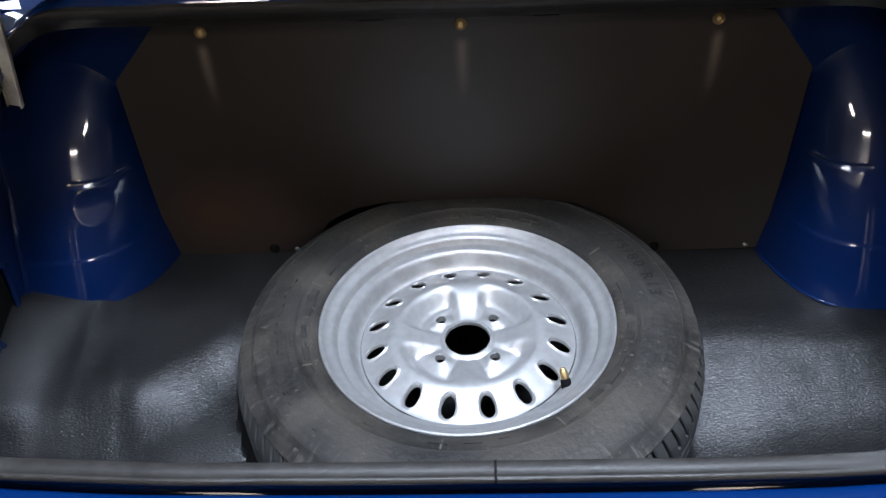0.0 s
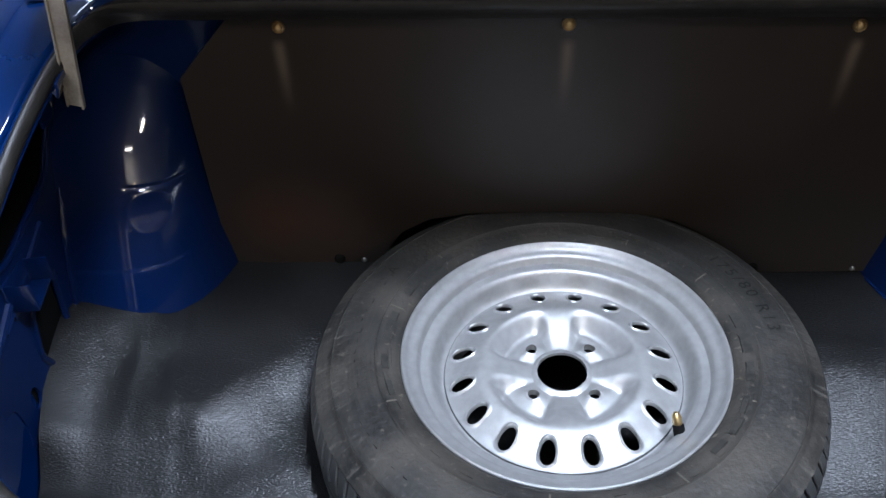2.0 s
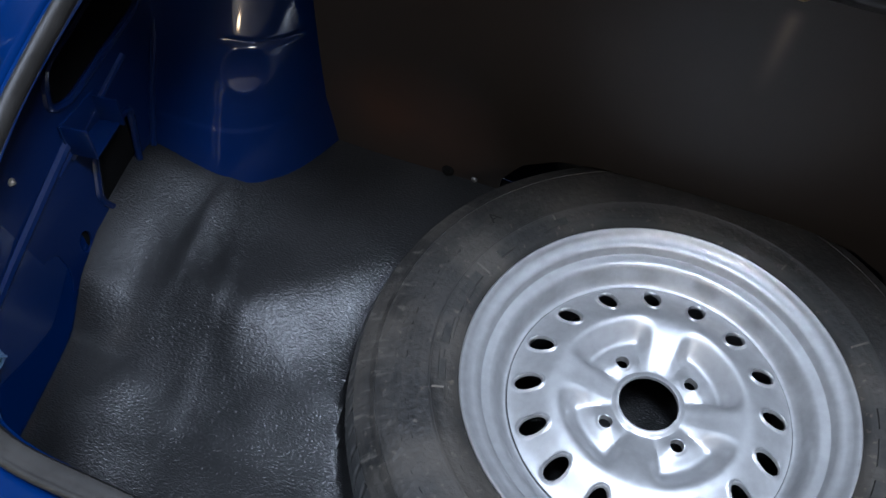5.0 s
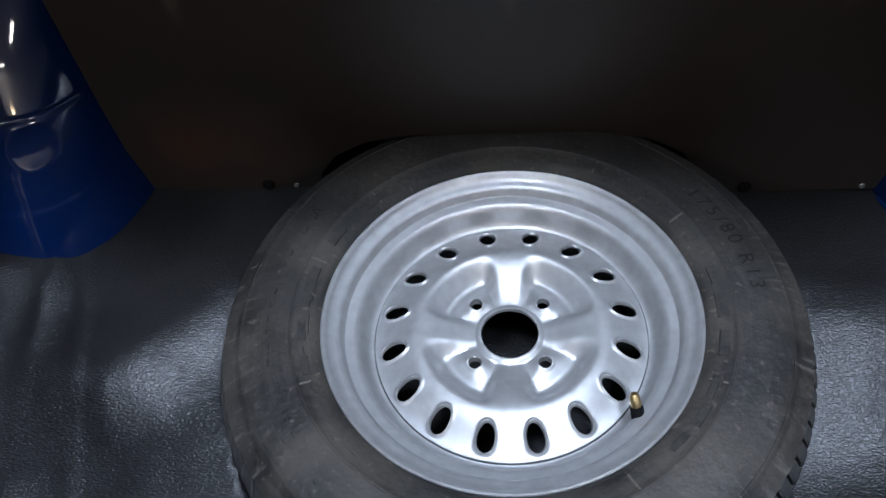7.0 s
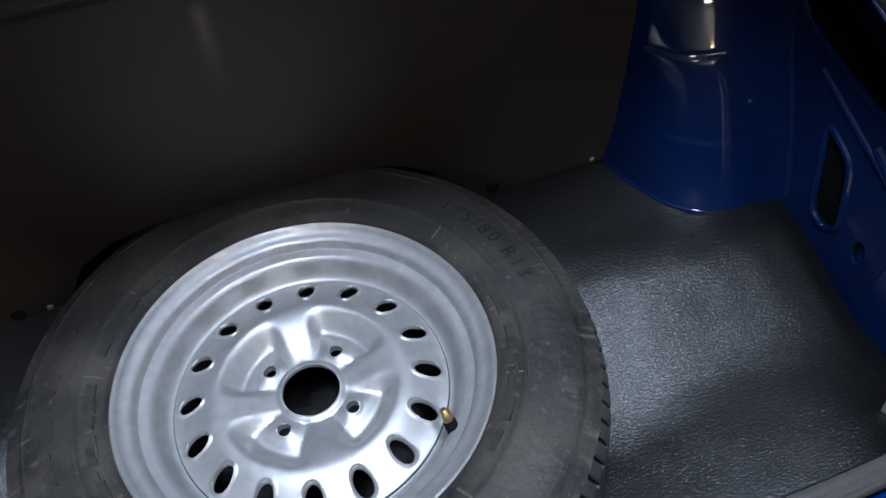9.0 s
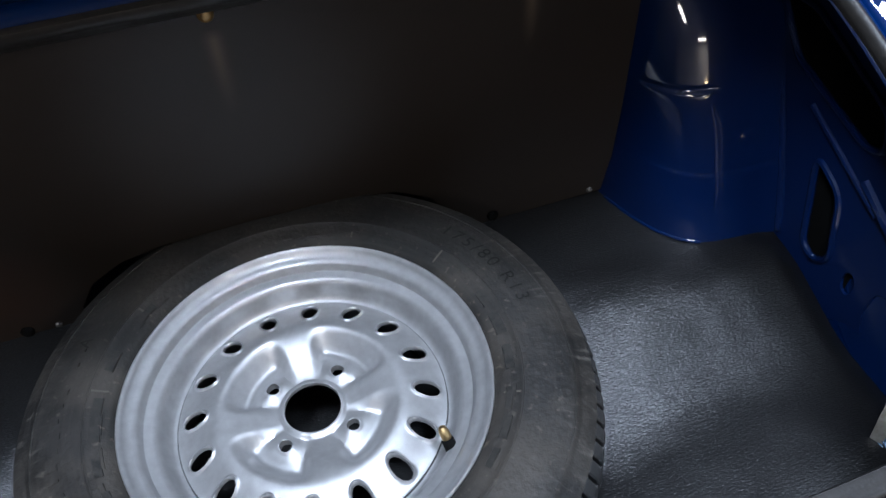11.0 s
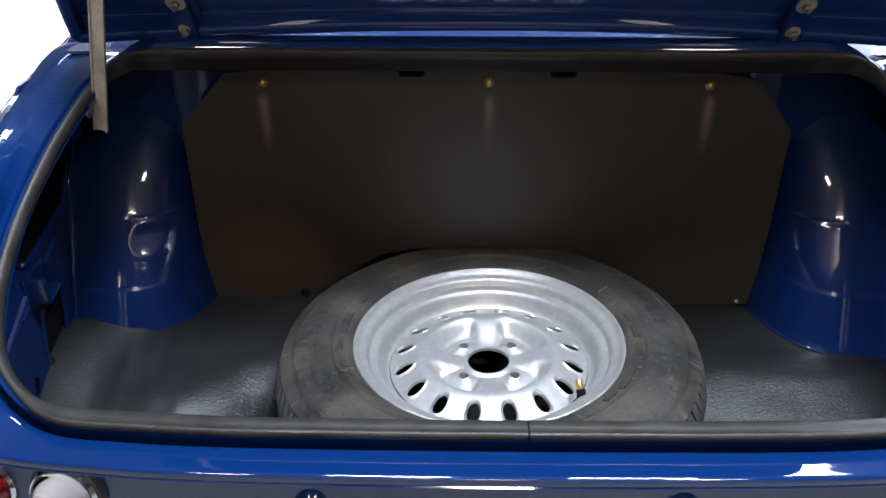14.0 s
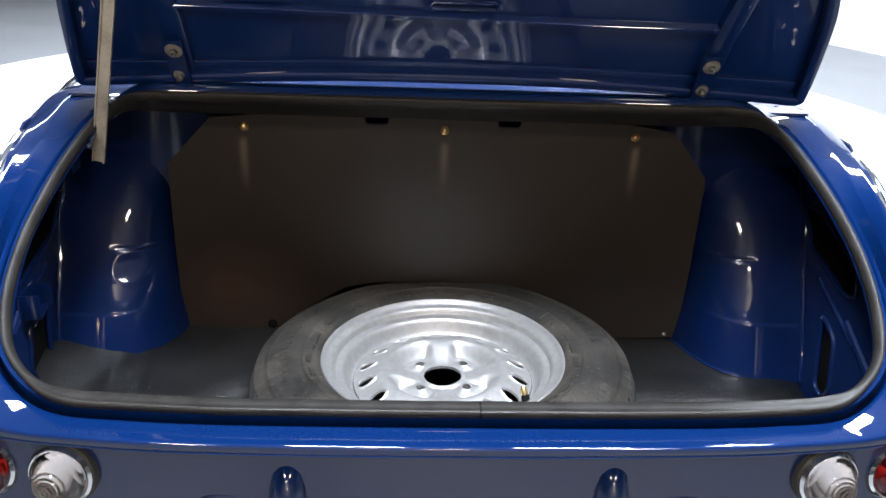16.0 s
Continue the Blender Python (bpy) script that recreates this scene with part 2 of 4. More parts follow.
def glass(name, colour, rough):
    m, n, l, b = nodes_of(name)
    b.inputs["Base Color"].default_value = (*colour, 1)
    b.inputs["Transmission Weight"].default_value, b.inputs["Roughness"].default_value, b.inputs["IOR"].default_value = 1.0, rough, 1.49
    return m


CLEAR_LENS = glass("clear_lens", (0.88, 0.83, 0.82), 0.02)
RED_LENS = glass("red_lens", (0.62, 0.02, 0.015), 0.06)

BLUE_IN.node_tree.nodes["Principled BSDF"].inputs["Coat Roughness"].default_value = 0.07
for paint, ior in ((BLUE, 1.55), (BLUE_IN, 1.6)):
    paint.node_tree.nodes["Principled BSDF"].inputs["Coat IOR"].default_value = ior

# ---- mesh helpers ----


def thing(name, loc, label, category, group="", kind=""):
    ob = new(name)
    ob.empty_display_size = 0.05
    ob.matrix_world = Matrix.Translation(loc)
    return tagged(ob, label, category, group, kind)


def part(name, bm, material, parent=None, label="", smooth=True):
    """Links a bmesh, built in world coordinates, as one mesh object under parent."""
    bmesh.ops.recalc_face_normals(bm, faces=bm.faces)
    me = bpy.data.meshes.new(name)
    bm.to_mesh(me)
    bm.free()
    for p in me.polygons:
        p.use_smooth = smooth
    me.materials.append(material)
    ob = new(name, me)
    if smooth:
        me.set_sharp_from_angle(angle=radians(40))
    if parent:
        base = Vector((0, 0, 0))
        o = parent
        while o:
            base += o.matrix_basis.translation
            o = o.parent
        me.transform(Matrix.Translation(-base))
        ob.parent = parent
    return tagged(ob, label)


def loft(rings, closed=True, caps=False, loop=False):
    """Faces between rings of equally many points. closed: each ring is a loop; loop: the last ring joins the first."""
    bm = bmesh.new()
    vs = [[bm.verts.new(p) for p in r] for r in rings]
    n = len(rings[0])
    pairs = list(zip(vs, vs[1:])) + ([(vs[-1], vs[0])] if loop else [])
    for a, b in pairs:
        for i in range(n if closed else n - 1):
            j = (i + 1) % n
            try:
                bm.faces.new((a[i], a[j], b[j], b[i]))
            except ValueError:
                pass
    if caps:
        bm.faces.new(vs[0][::-1]), bm.faces.new(vs[-1])
    return bm


def revolve(profile, cx=0.0, cy=0.0, seg=96):
    """Turns a profile of (radius, z) round the upright axis through (cx, cy)."""
    return loft([[(cx + r * math.cos(2 * math.pi * i / seg), cy + r * math.sin(2 * math.pi * i / seg), z) for i in range(seg)] for r, z in profile])


def turned(profile, m, seg=24, caps=True):
    """A turned solid: (radius, height) along the z axis of m."""
    bm = loft([[(r * math.cos(2 * math.pi * i / seg), r * math.sin(2 * math.pi * i / seg), h) for i in range(seg)] for r, h in profile], caps=caps)
    bm.transform(m)
    return bm


def toward(p, d):
    """A frame at p whose z axis is d."""
    return Matrix.Translation(p) @ Vector(d).to_track_quat("Z", "Y").to_matrix().to_4x4()


def box(sx, sy, sz, m=Matrix(), bevel=0.0, seg=2):
    bm = bmesh.new()
    bmesh.ops.create_cube(bm, size=1)
    bm.transform(Matrix.Diagonal((sx, sy, sz, 1)))
    if bevel:
        bmesh.ops.bevel(bm, geom=bm.edges[:], offset=bevel, segments=seg, profile=0.5, affect="EDGES")
    bm.transform(m)
    return bm


def join(*bms):
    out = bmesh.new()
    for b in bms:
        me = bpy.data.meshes.new("tmp")
        b.to_mesh(me)
        b.free()
        out.from_mesh(me)
        bpy.data.meshes.remove(me)
    return out


def rounded(points, radius, seg=5):
    """A 2D outline with its corners rounded."""
    out = []
    n = len(points)
    for i in range(n):
        p, a, b = Vector(points[i]), Vector(points[i - 1]), Vector(points[(i + 1) % n])
        ra = min(radius, (a - p).length * 0.45, (b - p).length * 0.45)
        s, e = p + (a - p).normalized() * ra, p + (b - p).normalized() * ra
        for k in range(seg + 1):
            t = k / seg
            out.append(tuple(s * (1 - t) ** 2 + p * 2 * t * (1 - t) + e * t * t))
    return out


def plate(outline, holes, thick, place):
    """A flat sheet with holes; place(u, v, h) puts it into the world, h runs from 0 to thick."""
    bm = bmesh.new()
    loops = [outline] + list(holes)
    edges = []
    for lp in loops:
        vs = [bm.verts.new((u, v, 0)) for u, v in lp]
        edges += [bm.edges.new((vs[i], vs[(i + 1) % len(vs)])) for i in range(len(vs))]
    bmesh.ops.triangle_fill(bm, use_beauty=True, edges=edges, normal=(0, 0, 1))
    ext = bmesh.ops.extrude_face_region(bm, geom=bm.faces[:])
    for v in ext["geom"]:
        if isinstance(v, bmesh.types.BMVert):
            v.co.z = thick
    for v in bm.verts:
        v.co = place(*v.co)
    return bm


def spline(points, per=8, closed=False):
    """A smooth curve through the points (Catmull-Rom)."""
    pts = [Vector(p) for p in points]
    n = len(pts)
    out = []
    for i in range(n if closed else n - 1):
        a = pts[i - 1] if closed or i else pts[0] * 2 - pts[1]
        b, c = pts[i], pts[(i + 1) % n]
        d = pts[(i + 2) % n] if closed or i + 2 < n else pts[-1] * 2 - pts[-2]
        for k in range(per):
            t = k / per
            out.append(0.5 * (2 * b + (c - a) * t + (2 * a - 5 * b + 4 * c - d) * t * t + (3 * b - a - 3 * c + d) * t ** 3))
    if not closed:
        out.append(pts[-1])
    return out


def sweep(path, section, up, closed=False, caps=True):
    """Sweeps a section of (side, up) pairs along a path; up is the section's second axis."""
    rings = []
    n = len(path)
    up = Vector(up)
    for i, p in enumerate(path):
        a, b = path[(i - 1) % n] if closed or i else path[0], path[(i + 1) % n] if closed or i < n - 1 else path[-1]
        d = (Vector(b) - Vector(a)).normalized()
        side = d.cross(up).normalized()
        u = side.cross(d).normalized()
        rings.append([Vector(p) + side * s + u * h for s, h in section])
    return loft(rings, caps=caps and not closed, loop=closed)


def disc_section(r, n=10, sx=1.0, sy=1.0):
    return [(r * sx * math.cos(2 * math.pi * k / n), r * sy * math.sin(2 * math.pi * k / n)) for k in range(n)]


def smooth(a, b, x):
    t = min(1.0, max(0.0, (x - a) / (b - a)))
    return t * t * (3 - 2 * t)

# ---- showroom ----
floor = tagged(new("floor"), "grey painted showroom floor", "floor", kind="structure")
part("floor_slab", box(19.0, 19.0, 0.1, pose(2.0, 2.0, -0.05)), FLOOR_GREY, floor, smooth=False)
tagged(part("floor_disc", turned([(3.35, 0.0), (3.35, 0.003), (3.346, 0.004)], pose(0, 4.0, 0), 128), FLOOR), "round glossy white display area on the showroom floor", "floor", kind="structure")


def wall(name, a, b, z0, z1, material, label, thick=0.15):
    d = (Vector(b) - Vector(a)).normalized()
    nrm = Vector((d.y, -d.x)) * thick
    pts = [Vector(a), Vector(b), Vector(b) + nrm, Vector(a) + nrm]
    bm = loft([[(p.x, p.y, z0) for p in pts], [(p.x, p.y, z1) for p in pts]], caps=True)
    return tagged(part(name, bm, material, smooth=False), label, "wall", kind="structure")


wall("wall_west", (-6.5, 11.0), (-6.5, -7.0), 0, 3.2, WALL_GREY, "plain grey painted showroom wall")
wall("wall_east", (11.2, -7.0), (2.74, 11.0), 0, 3.2, WALL_WHITE, "plain white painted showroom wall")
wall("wall_north", (2.74, 11.0), (-6.5, 11.0), 0, 3.2, WALL_GREY, "plain grey painted end wall")
wall("wall_south", (-6.5, -7.0), (11.2, -7.0), 0, 3.2, WALL_LIGHT, "plain cream painted end wall")
tagged(part("ceiling", box(18.6, 18.6, 0.1, pose(2.3, 2.0, 3.25)), CEILING, smooth=False), "plain grey showroom ceiling", "ceiling", kind="structure")

# ---- car: rear body round the boot opening ----
A0, A1 = Vector((0, -0.31, 0.81)), Vector((0, 0.12, 1.06))      # foot and head of the opening's slanted plane
UP = (A1 - A0).normalized()
OUT = Vector((0, -UP.z, UP.y))                                   # the plane's outward normal
# half of the opening: x, share of the height; and the body's outer edge beside it
HALF = [
    (0, 0, (0, -0.357, 0.780)), (0.266, 0.003, (0.28, -0.354, 0.781)), (0.382, 0.012, (0.42, -0.347, 0.784)),
    (0.453, 0.026, (0.52, -0.337, 0.791)), (0.497, 0.07, (0.585, -0.316, 0.811)), (0.532, 0.15, (0.605, -0.272, 0.862)),
    (0.55, 0.26, (0.600, -0.21, 0.912)), (0.558, 0.40, (0.599, -0.14, 0.952)), (0.556, 0.55, (0.603, -0.06, 0.988)),
    (0.540, 0.74, (0.617, 0.04, 1.010)), (0.514, 0.91, (0.641, 0.17, 1.010)), (0.490, 0.958, (0.670, 0.34, 1.003)),
    (0.455, 0.986, (0.645, 0.41, 1.01)), (0.40, 1.0, (0.42, 0.42, 1.05)), (0.2, 1.0, (0.2, 0.42, 1.068)), (0, 1.0, (0, 0.42, 1.07))]


def both(points):
    """Half a ring, mirrored into a full one."""
    return points + [(-p[0], *p[1:]) for p in points[-2:0:-1]]


LOOP = spline(both([tuple(Vector((x, 0, 0)) + A0 + (A1 - A0) * v) for x, v, _ in HALF]), 10, closed=True)
EDGE = spline(both([o for _, _, o in HALF]), 10, closed=True)


def offset_ring(o, h):
    ring = []
    n = len(LOOP)
    for i, p in enumerate(LOOP):
        d = (LOOP[(i + 1) % n] - LOOP[i - 1]).normalized()
        ring.append(p + d.cross(OUT).normalized() * o + OUT * h)
    return ring


car = thing("car", (0, 0.1, 0), "dark blue classic saloon car with its boot lid open", "car")
SECTION = [(-0.006, -0.014), (-0.005, -0.006), (-0.001, 0.0), (0.0085, 0.0), (0.0098, -0.004), (0.0105, -0.024), (0.0125, -0.029), (0.0152, -0.028), (0.0166, -0.018), (0.0174, -0.0120), (0.0186, -0.0085), (0.0212, -0.0066)]
HEAD = [(0.178, 1.042), (0.172, 1.037), (0.170, 1.040), (0.152, 1.056), (0.136, 1.068), (0.130, 1.072), (0.131, 1.0755), (0.136, 1.0805), (0.144, 1.0842), (0.153, 1.0845), (0.166, 1.080), (0.20, 1.066)]
HEADED = [smooth(0.93, 1.0, (p.y + 0.31) / 0.43) for p in LOOP]   # 1 along the head of the opening, where the flange stands upright
rings = []
for (o, h), (hy, hz) in zip(SECTION, HEAD):
    rings.append([p.lerp(Vector((q.x, hy, hz)), w) for p, q, w in zip(offset_ring(o, h), LOOP, HEADED)])
brow = rings[-1]
for k in (0.04, 0.15, 0.3, 0.36, 0.39, 0.42, 0.48, 0.58, 0.68, 0.76, 0.80, 0.83, 0.86, 0.89, 0.92, 0.945, 0.965, 0.98, 0.99):           # the shoulder swells between the gutter and its outer edge
    ring = []
    for i, (p, e) in enumerate(zip(brow, EDGE)):
        along = (brow[(i + 1) % len(brow)] - brow[i - 1]).normalized()
        swell = along.cross(e - p)
        swell = swell * (1 if swell.dot(OUT) > 0 else -1)
        low = smooth(-0.22, -0.315, p.y)
        crown = np.interp(k, (0, 0.36, 0.39, 0.42, 0.60, 0.80, 0.83, 0.86, 1), (0, 0.094, 0.104, 0.109, 0.114, 0.098, 0.092, 0.080, 0))   # a rising wall, a flat band, then a fall to the trim
        ring.append(p.lerp(e, k) + swell * ((0.37 * (k - k ** 20) * low + crown * (1 - low)) * (1 - HEADED[i])))
    rings.append(ring)
rings.append(EDGE)
rings.append([e + (e - Vector((0, 0.1, e.z))).normalized() * 0.0012 - Vector((0, 0, 0.0018)) for e in EDGE])
part("boot_surround", loft(rings), BLUE, car, "blue painted gutter and edge round the boot opening")

# welded seams where the wings meet the rear deck
for i in (112, len(EDGE) - 112):
    seam = [rings[j][i] + Vector((0, 0, 0.0008)) for j in range(len(SECTION) + 2, len(rings) - 3)]
    part("body_seam", sweep(spline([tuple(q) for q in seam], 3), disc_section(0.0022, 8), (0, 0, 1)), BLUE, car)

# the outer quarter panels, from the shoulder down
for s in (-1, 1):
    edge = [Vector((s * q.x, q.y, q.z)) for q in EDGE[42:111:4]] + [Vector((s * 0.688, 0.45, 1.0)), Vector((s * 0.703, 0.55, 0.998)), Vector((s * 0.737, 0.9, 0.985))]
    side = []
    for q in edge:
        f = q.z - 0.2
        side.append([(q.x + s * dx, q.y, q.z - dz) for dx, dz in ((-0.002, 0.003), (0.002, 0.006), (0.008, 0.016), (0.026, 0.05 * f), (0.034, 0.25 * f), (0.032, 0.5 * f), (-0.005, 0.8 * f), (-0.03, f))])
    part("quarter_panel", loft([[r[k] for r in side] for k in range(8)], closed=False), BLUE, car)
    strip = spline([tuple(q + Vector((s * 0.0055, 0, -0.004))) for q in edge[4:]], 3)
    part("trim_strip", sweep(strip, disc_section(0.0055, 10, 1.1, 0.9), (0, 0, 1)), CHROME, car, "slim bright trim strip")
    part("trim_gasket", sweep([q + Vector((-s * 0.0065, 0, 0.0005)) for q in strip], disc_section(0.0035, 8), (0, 0, 1)), BLACK, car)

# rear deck ahead of the opening, under the lid
deck = [[(x * (0.677 + 0.1 * (y - 0.41)), y, z - 0.055 * smooth(0.6, 1.0, abs(x))) for x in np.linspace(-1, 1, 30)] for y, z in ((0.41, 1.048), (0.6, 1.045), (0.9, 1.03))]
part("rear_deck", loft(deck, closed=False), BLUE, car)

# tail panel below the bead
foot = sorted([e for e in EDGE if e.y < -0.29], key=lambda e: e.x)
xs = np.linspace(foot[0].x, foot[-1].x, 80)
lip_y, lip_z = np.interp(xs, [e.x for e in foot], [e.y for e in foot]), np.interp(xs, [e.x for e in foot], [e.z for e in foot])
tail = [[(x, y + a, z - b) for x, y, z in zip(xs, lip_y, lip_z)] for a, b in ((-0.0008, 0.0012), (-0.0004, 0.0030), (0.0020, 0.0048), (0.0090, 0.0075), (0.0200, 0.0100), (0.0300, 0.0135), (0.0380, 0.0190))]
for z, dy in ((0.755, 0.0), (0.60, 0.006), (0.45, 0.02), (0.30, 0.05), (0.2, 0.12)):
    tail.append([(x, -0.308 + dy + 0.03 * smooth(0.45, 0.66, abs(x)) + 0.06 * smooth(0.56, 0.68, abs(x)) ** 2, z) for x in xs])
part("tail_panel", loft(tail, closed=False), BLUE, car)
part("rear_seat_back", box(1.20, 0.02, 0.50, pose(0, 0.40, 0.72)), BLACK, car, smooth=False)
part("underbody", box(1.2, 1.1, 0.03, pose(0, 0.25, 0.22), 0.01), BLACK, car)
for s in (-1, 1):
    prof = [(0.18, -0.06), (0.20, -0.075), (0.27, -0.078), (0.295, -0.06), (0.298, 0.0), (0.295, 0.06), (0.27, 0.078), (0.20, 0.075), (0.18, 0.06)]
    part("road_tyre", turned(prof, pose(s * 0.61, 0.62, 0.298, 0, 90, 0), 48), TREAD, car, "black road tyre under the wing")

# number plate recess outline, lamp cowls and fixing holes on the tail panel
frame_line = rounded([(-0.305, 0.686), (0.31, 0.686), (0.31, 0.50), (-0.305, 0.50)], 0.02, 6)
part("plate_recess_edge", sweep([Vector((u, -0.311, v)) for u, v in frame_line], disc_section(0.0045, 8), (0, -1, 0), closed=True), BLUE, car)
for x in (-0.094, 0.09):
    for k in (-1, 1):
        part("fixing_hole", turned([(0.0042, 0.0), (0.0042, 0.0025), (0.003, 0.0028)], toward((x + k * 0.008, -0.3075, 0.677), (0, -1, 0)), 12), BLACK, car)
for x in (-0.198, 0.194):
    cowl = []
    for k, (z, w, d) in enumerate(((0.738, 0.004, 0.003), (0.734, 0.014, 0.014), (0.722, 0.020, 0.026), (0.700, 0.024, 0.034), (0.675, 0.026, 0.036), (0.672, 0.024, 0.030))):
        cowl.append([(x + w * math.cos(a), -0.306 - d * max(0.0, math.sin(a)) + 0.004, z) for a in np.linspace(-0.15, math.pi + 0.15, 14)])
    part("plate_lamp_cowl", loft(cowl, closed=False), BLUE, car, "small blue teardrop cowl over the number plate lamp")

# tail lamps
for s in (-1, 1):
    for x, z, r, lens, lab in ((0.460, 0.717, 0.037, CLEAR_LENS, "round tail lamp with a stepped clear glass lens"), (0.554, 0.718, 0.037, RED_LENS, "round tail lamp with a red glass lens")):
        base = Vector((s * x, -0.303 + 0.03 * smooth(0.45, 0.66, x) + 0.06 * smooth(0.56, 0.68, x) ** 2, z))
        m = toward(base, (s * 0.12, -1, 0.10))
        lamp = part("tail_lamp", turned([(r + 0.005, -0.012), (r + 0.005, 0.006), (r + 0.003, 0.010), (r, 0.011)], m, 40), BLACK, car, lab)
        part("chrome_ring", turned([(r + 0.001, 0.009), (r + 0.002, 0.014), (r - 0.001, 0.018), (r - 0.004, 0.017), (r - 0.005, 0.010)], m, 40, caps=False), CHROME, lamp)
        part("reflector", turned([(r - 0.005, 0.012), (r * 0.6, 0.0115), (0.004, 0.011)], m, 32, caps=True), REFLECTOR, lamp)
        steps = [(r - 0.003, 0.0125), (r - 0.003, 0.020)]
        for k in range(8):
            rk, hk = (r - 0.004) * (1 - k / 8.4), 0.022 + 0.031 * math.sin(k / 8 * 1.45)
            steps += [(rk, hk)] if k < 3 else [(rk, hk), (rk - 0.0008, hk + 0.0022), (rk - 0.0026, hk + 0.0030)]   # a plain dome with a stepped tip
        steps.append((0.0012, 0.0565))
        part("lens", turned(steps, m, 40), lens, lamp)

# ---- boot: inner structure ----
boot_floor = part("boot_floor", box(1.36, 1.2, 0.01, pose(0, 0.29, 0.42)), BLUE_IN, car, smooth=False)
part("bulkhead", plate([(-0.66, 0.43), (-0.30, 0.43), (-0.30, 0.74), (0.30, 0.74), (0.30, 0.43), (0.66, 0.43), (0.66, 0.96), (0.58, 1.045), (-0.58, 1.045), (-0.66, 0.96)], [], 0.01, lambda u, v, h: Vector((u, 0.300 - (v - 0.6) * 0.06 + h, v))), BLUE_IN, car, "blue painted bulkhead behind the trim board", smooth=False)
part("boot_roof", box(1.16, 0.26, 0.004, pose(0, 0.30, 1.050, -2, 0, 0)), BLUE_IN, car, smooth=False)
part("rear_inner_wall", loft([[(x, -0.318 + 0.02 * (x / 0.6) ** 2, z) for x in np.linspace(-0.56, 0.56, 20)] for z in (0.775, 0.7, 0.43)], closed=False), BLUE_IN, car)


def arch_y(x, z):
    """The rear face of a wheel arch: bulging at the floor and leaning forward as it rises."""
    x = abs(x)
    t = min(1.0, max(0.0, (x - 0.440) / 0.20))
    base = 0.112 + 0.155 * (1 - t) ** 5
    line = z - 0.787 - 0.10 * (x - 0.515)
    reach = smooth(0.470, 0.488, x) * smooth(0.552, 0.535, x)
    crease = (0.0012 * smooth(0.0030, -0.0030, line) * smooth(-0.045, -0.003, line) - 0.0022 * math.exp(-((line - 0.0035) / 0.0028) ** 2)) * reach
    fold = 0.0012 * smooth(0.694, 0.689, z)
    d = max(z - 0.61, -0.12)
    return base + 0.28 * d + 0.45 * d * d + 3.0 * max(0.0, z - 0.835) ** 2 - crease - fold


def dimple(x, z):
    """The round dished pad of the left arch."""
    d = math.hypot(x - 0.520, z - 0.762)
    return 0.0032 * smooth(0.027, 0.005, d) - 0.0006 * math.exp(-((d - 0.026) / 0.004) ** 2)


for s in (-1, 1):
    rows = []
    zs = [0.43, 0.52, 0.56, 0.59, 0.62, 0.65, 0.67] + list(np.arange(0.682, 0.700, 0.0022)) + list(np.arange(0.702, 0.772, 0.0035)) + list(np.arange(0.772, 0.800, 0.0016)) + list(np.arange(0.802, 0.86, 0.008)) + [0.88, 0.90, 0.92, 0.94, 0.98, 1.02]
    for z in zs:
        rows.append([(s * x, min(arch_y(x, z) + (dimple(x, z) if s < 0 else 0.0), 0.292), z) for x in np.linspace(0.438, 0.642, 84)])
    part("wheel_arch", loft(rows, closed=False), BLUE_IN, car, "glossy blue bulging inner wheel arch")

# welded feet of the arches and the floor flange below the trim board
for s in (-1, 1):
    foot_z = 0.618 if s < 0 else 0.601
    if s > 0:
        edge = [Vector((x, arch_y(x, foot_z) - 0.002, foot_z + 0.001)) for x in np.linspace(0.447, 0.525, 16)]
        part("arch_foot", sweep([p + Vector((0, 0.0012 * noise.noise(p * 60), 0.001 * noise.noise(p * 45))) for p in edge], disc_section(0.0022, 6), (0, 0, 1)), BLUE_IN, car, "welded blue foot of the wheel arch")
    part("floor_flange", box(0.15, 0.006, 0.012, pose(s * 0.365, 0.262, foot_z - 0.002, 0, 0, 0), 0.002), BLUE_IN, car)

# inner side panels with their lightening holes
UPPER = rounded([(0.225, 0.885), (0.16, 0.895), (0.017, 0.853), (0.002, 0.812), (0.03, 0.800), (0.165, 0.825)], 0.015)
LOWER = rounded([(0.088, 0.742), (0.035, 0.722), (0.014, 0.635), (0.035, 0.612), (0.062, 0.618), (0.075, 0.68)], 0.020)
SMALL = [(-0.022 + 0.010 * math.cos(a), 0.630 + 0.017 * math.sin(a)) for a in np.linspace(0, 2 * math.pi, 20, endpoint=False)]
FRONT = rounded([(-0.062, 0.665), (-0.165, 0.650), (-0.175, 0.575), (-0.075, 0.575), (-0.055, 0.61)], 0.02)
SIDE = [(0.10, 0.43), (0.115, 0.62), (0.21, 0.83), (0.27, 0.92), (0.28, 1.02), (0.13, 1.02), (0.03, 0.97), (-0.10, 0.895), (-0.20, 0.84), (-0.29, 0.785), (-0.32, 0.74), (-0.32, 0.43)]
LOWER_LEFT = rounded([(0.106, 0.728), (0.035, 0.720), (0.018, 0.660), (0.035, 0.625), (0.092, 0.630)], 0.012)
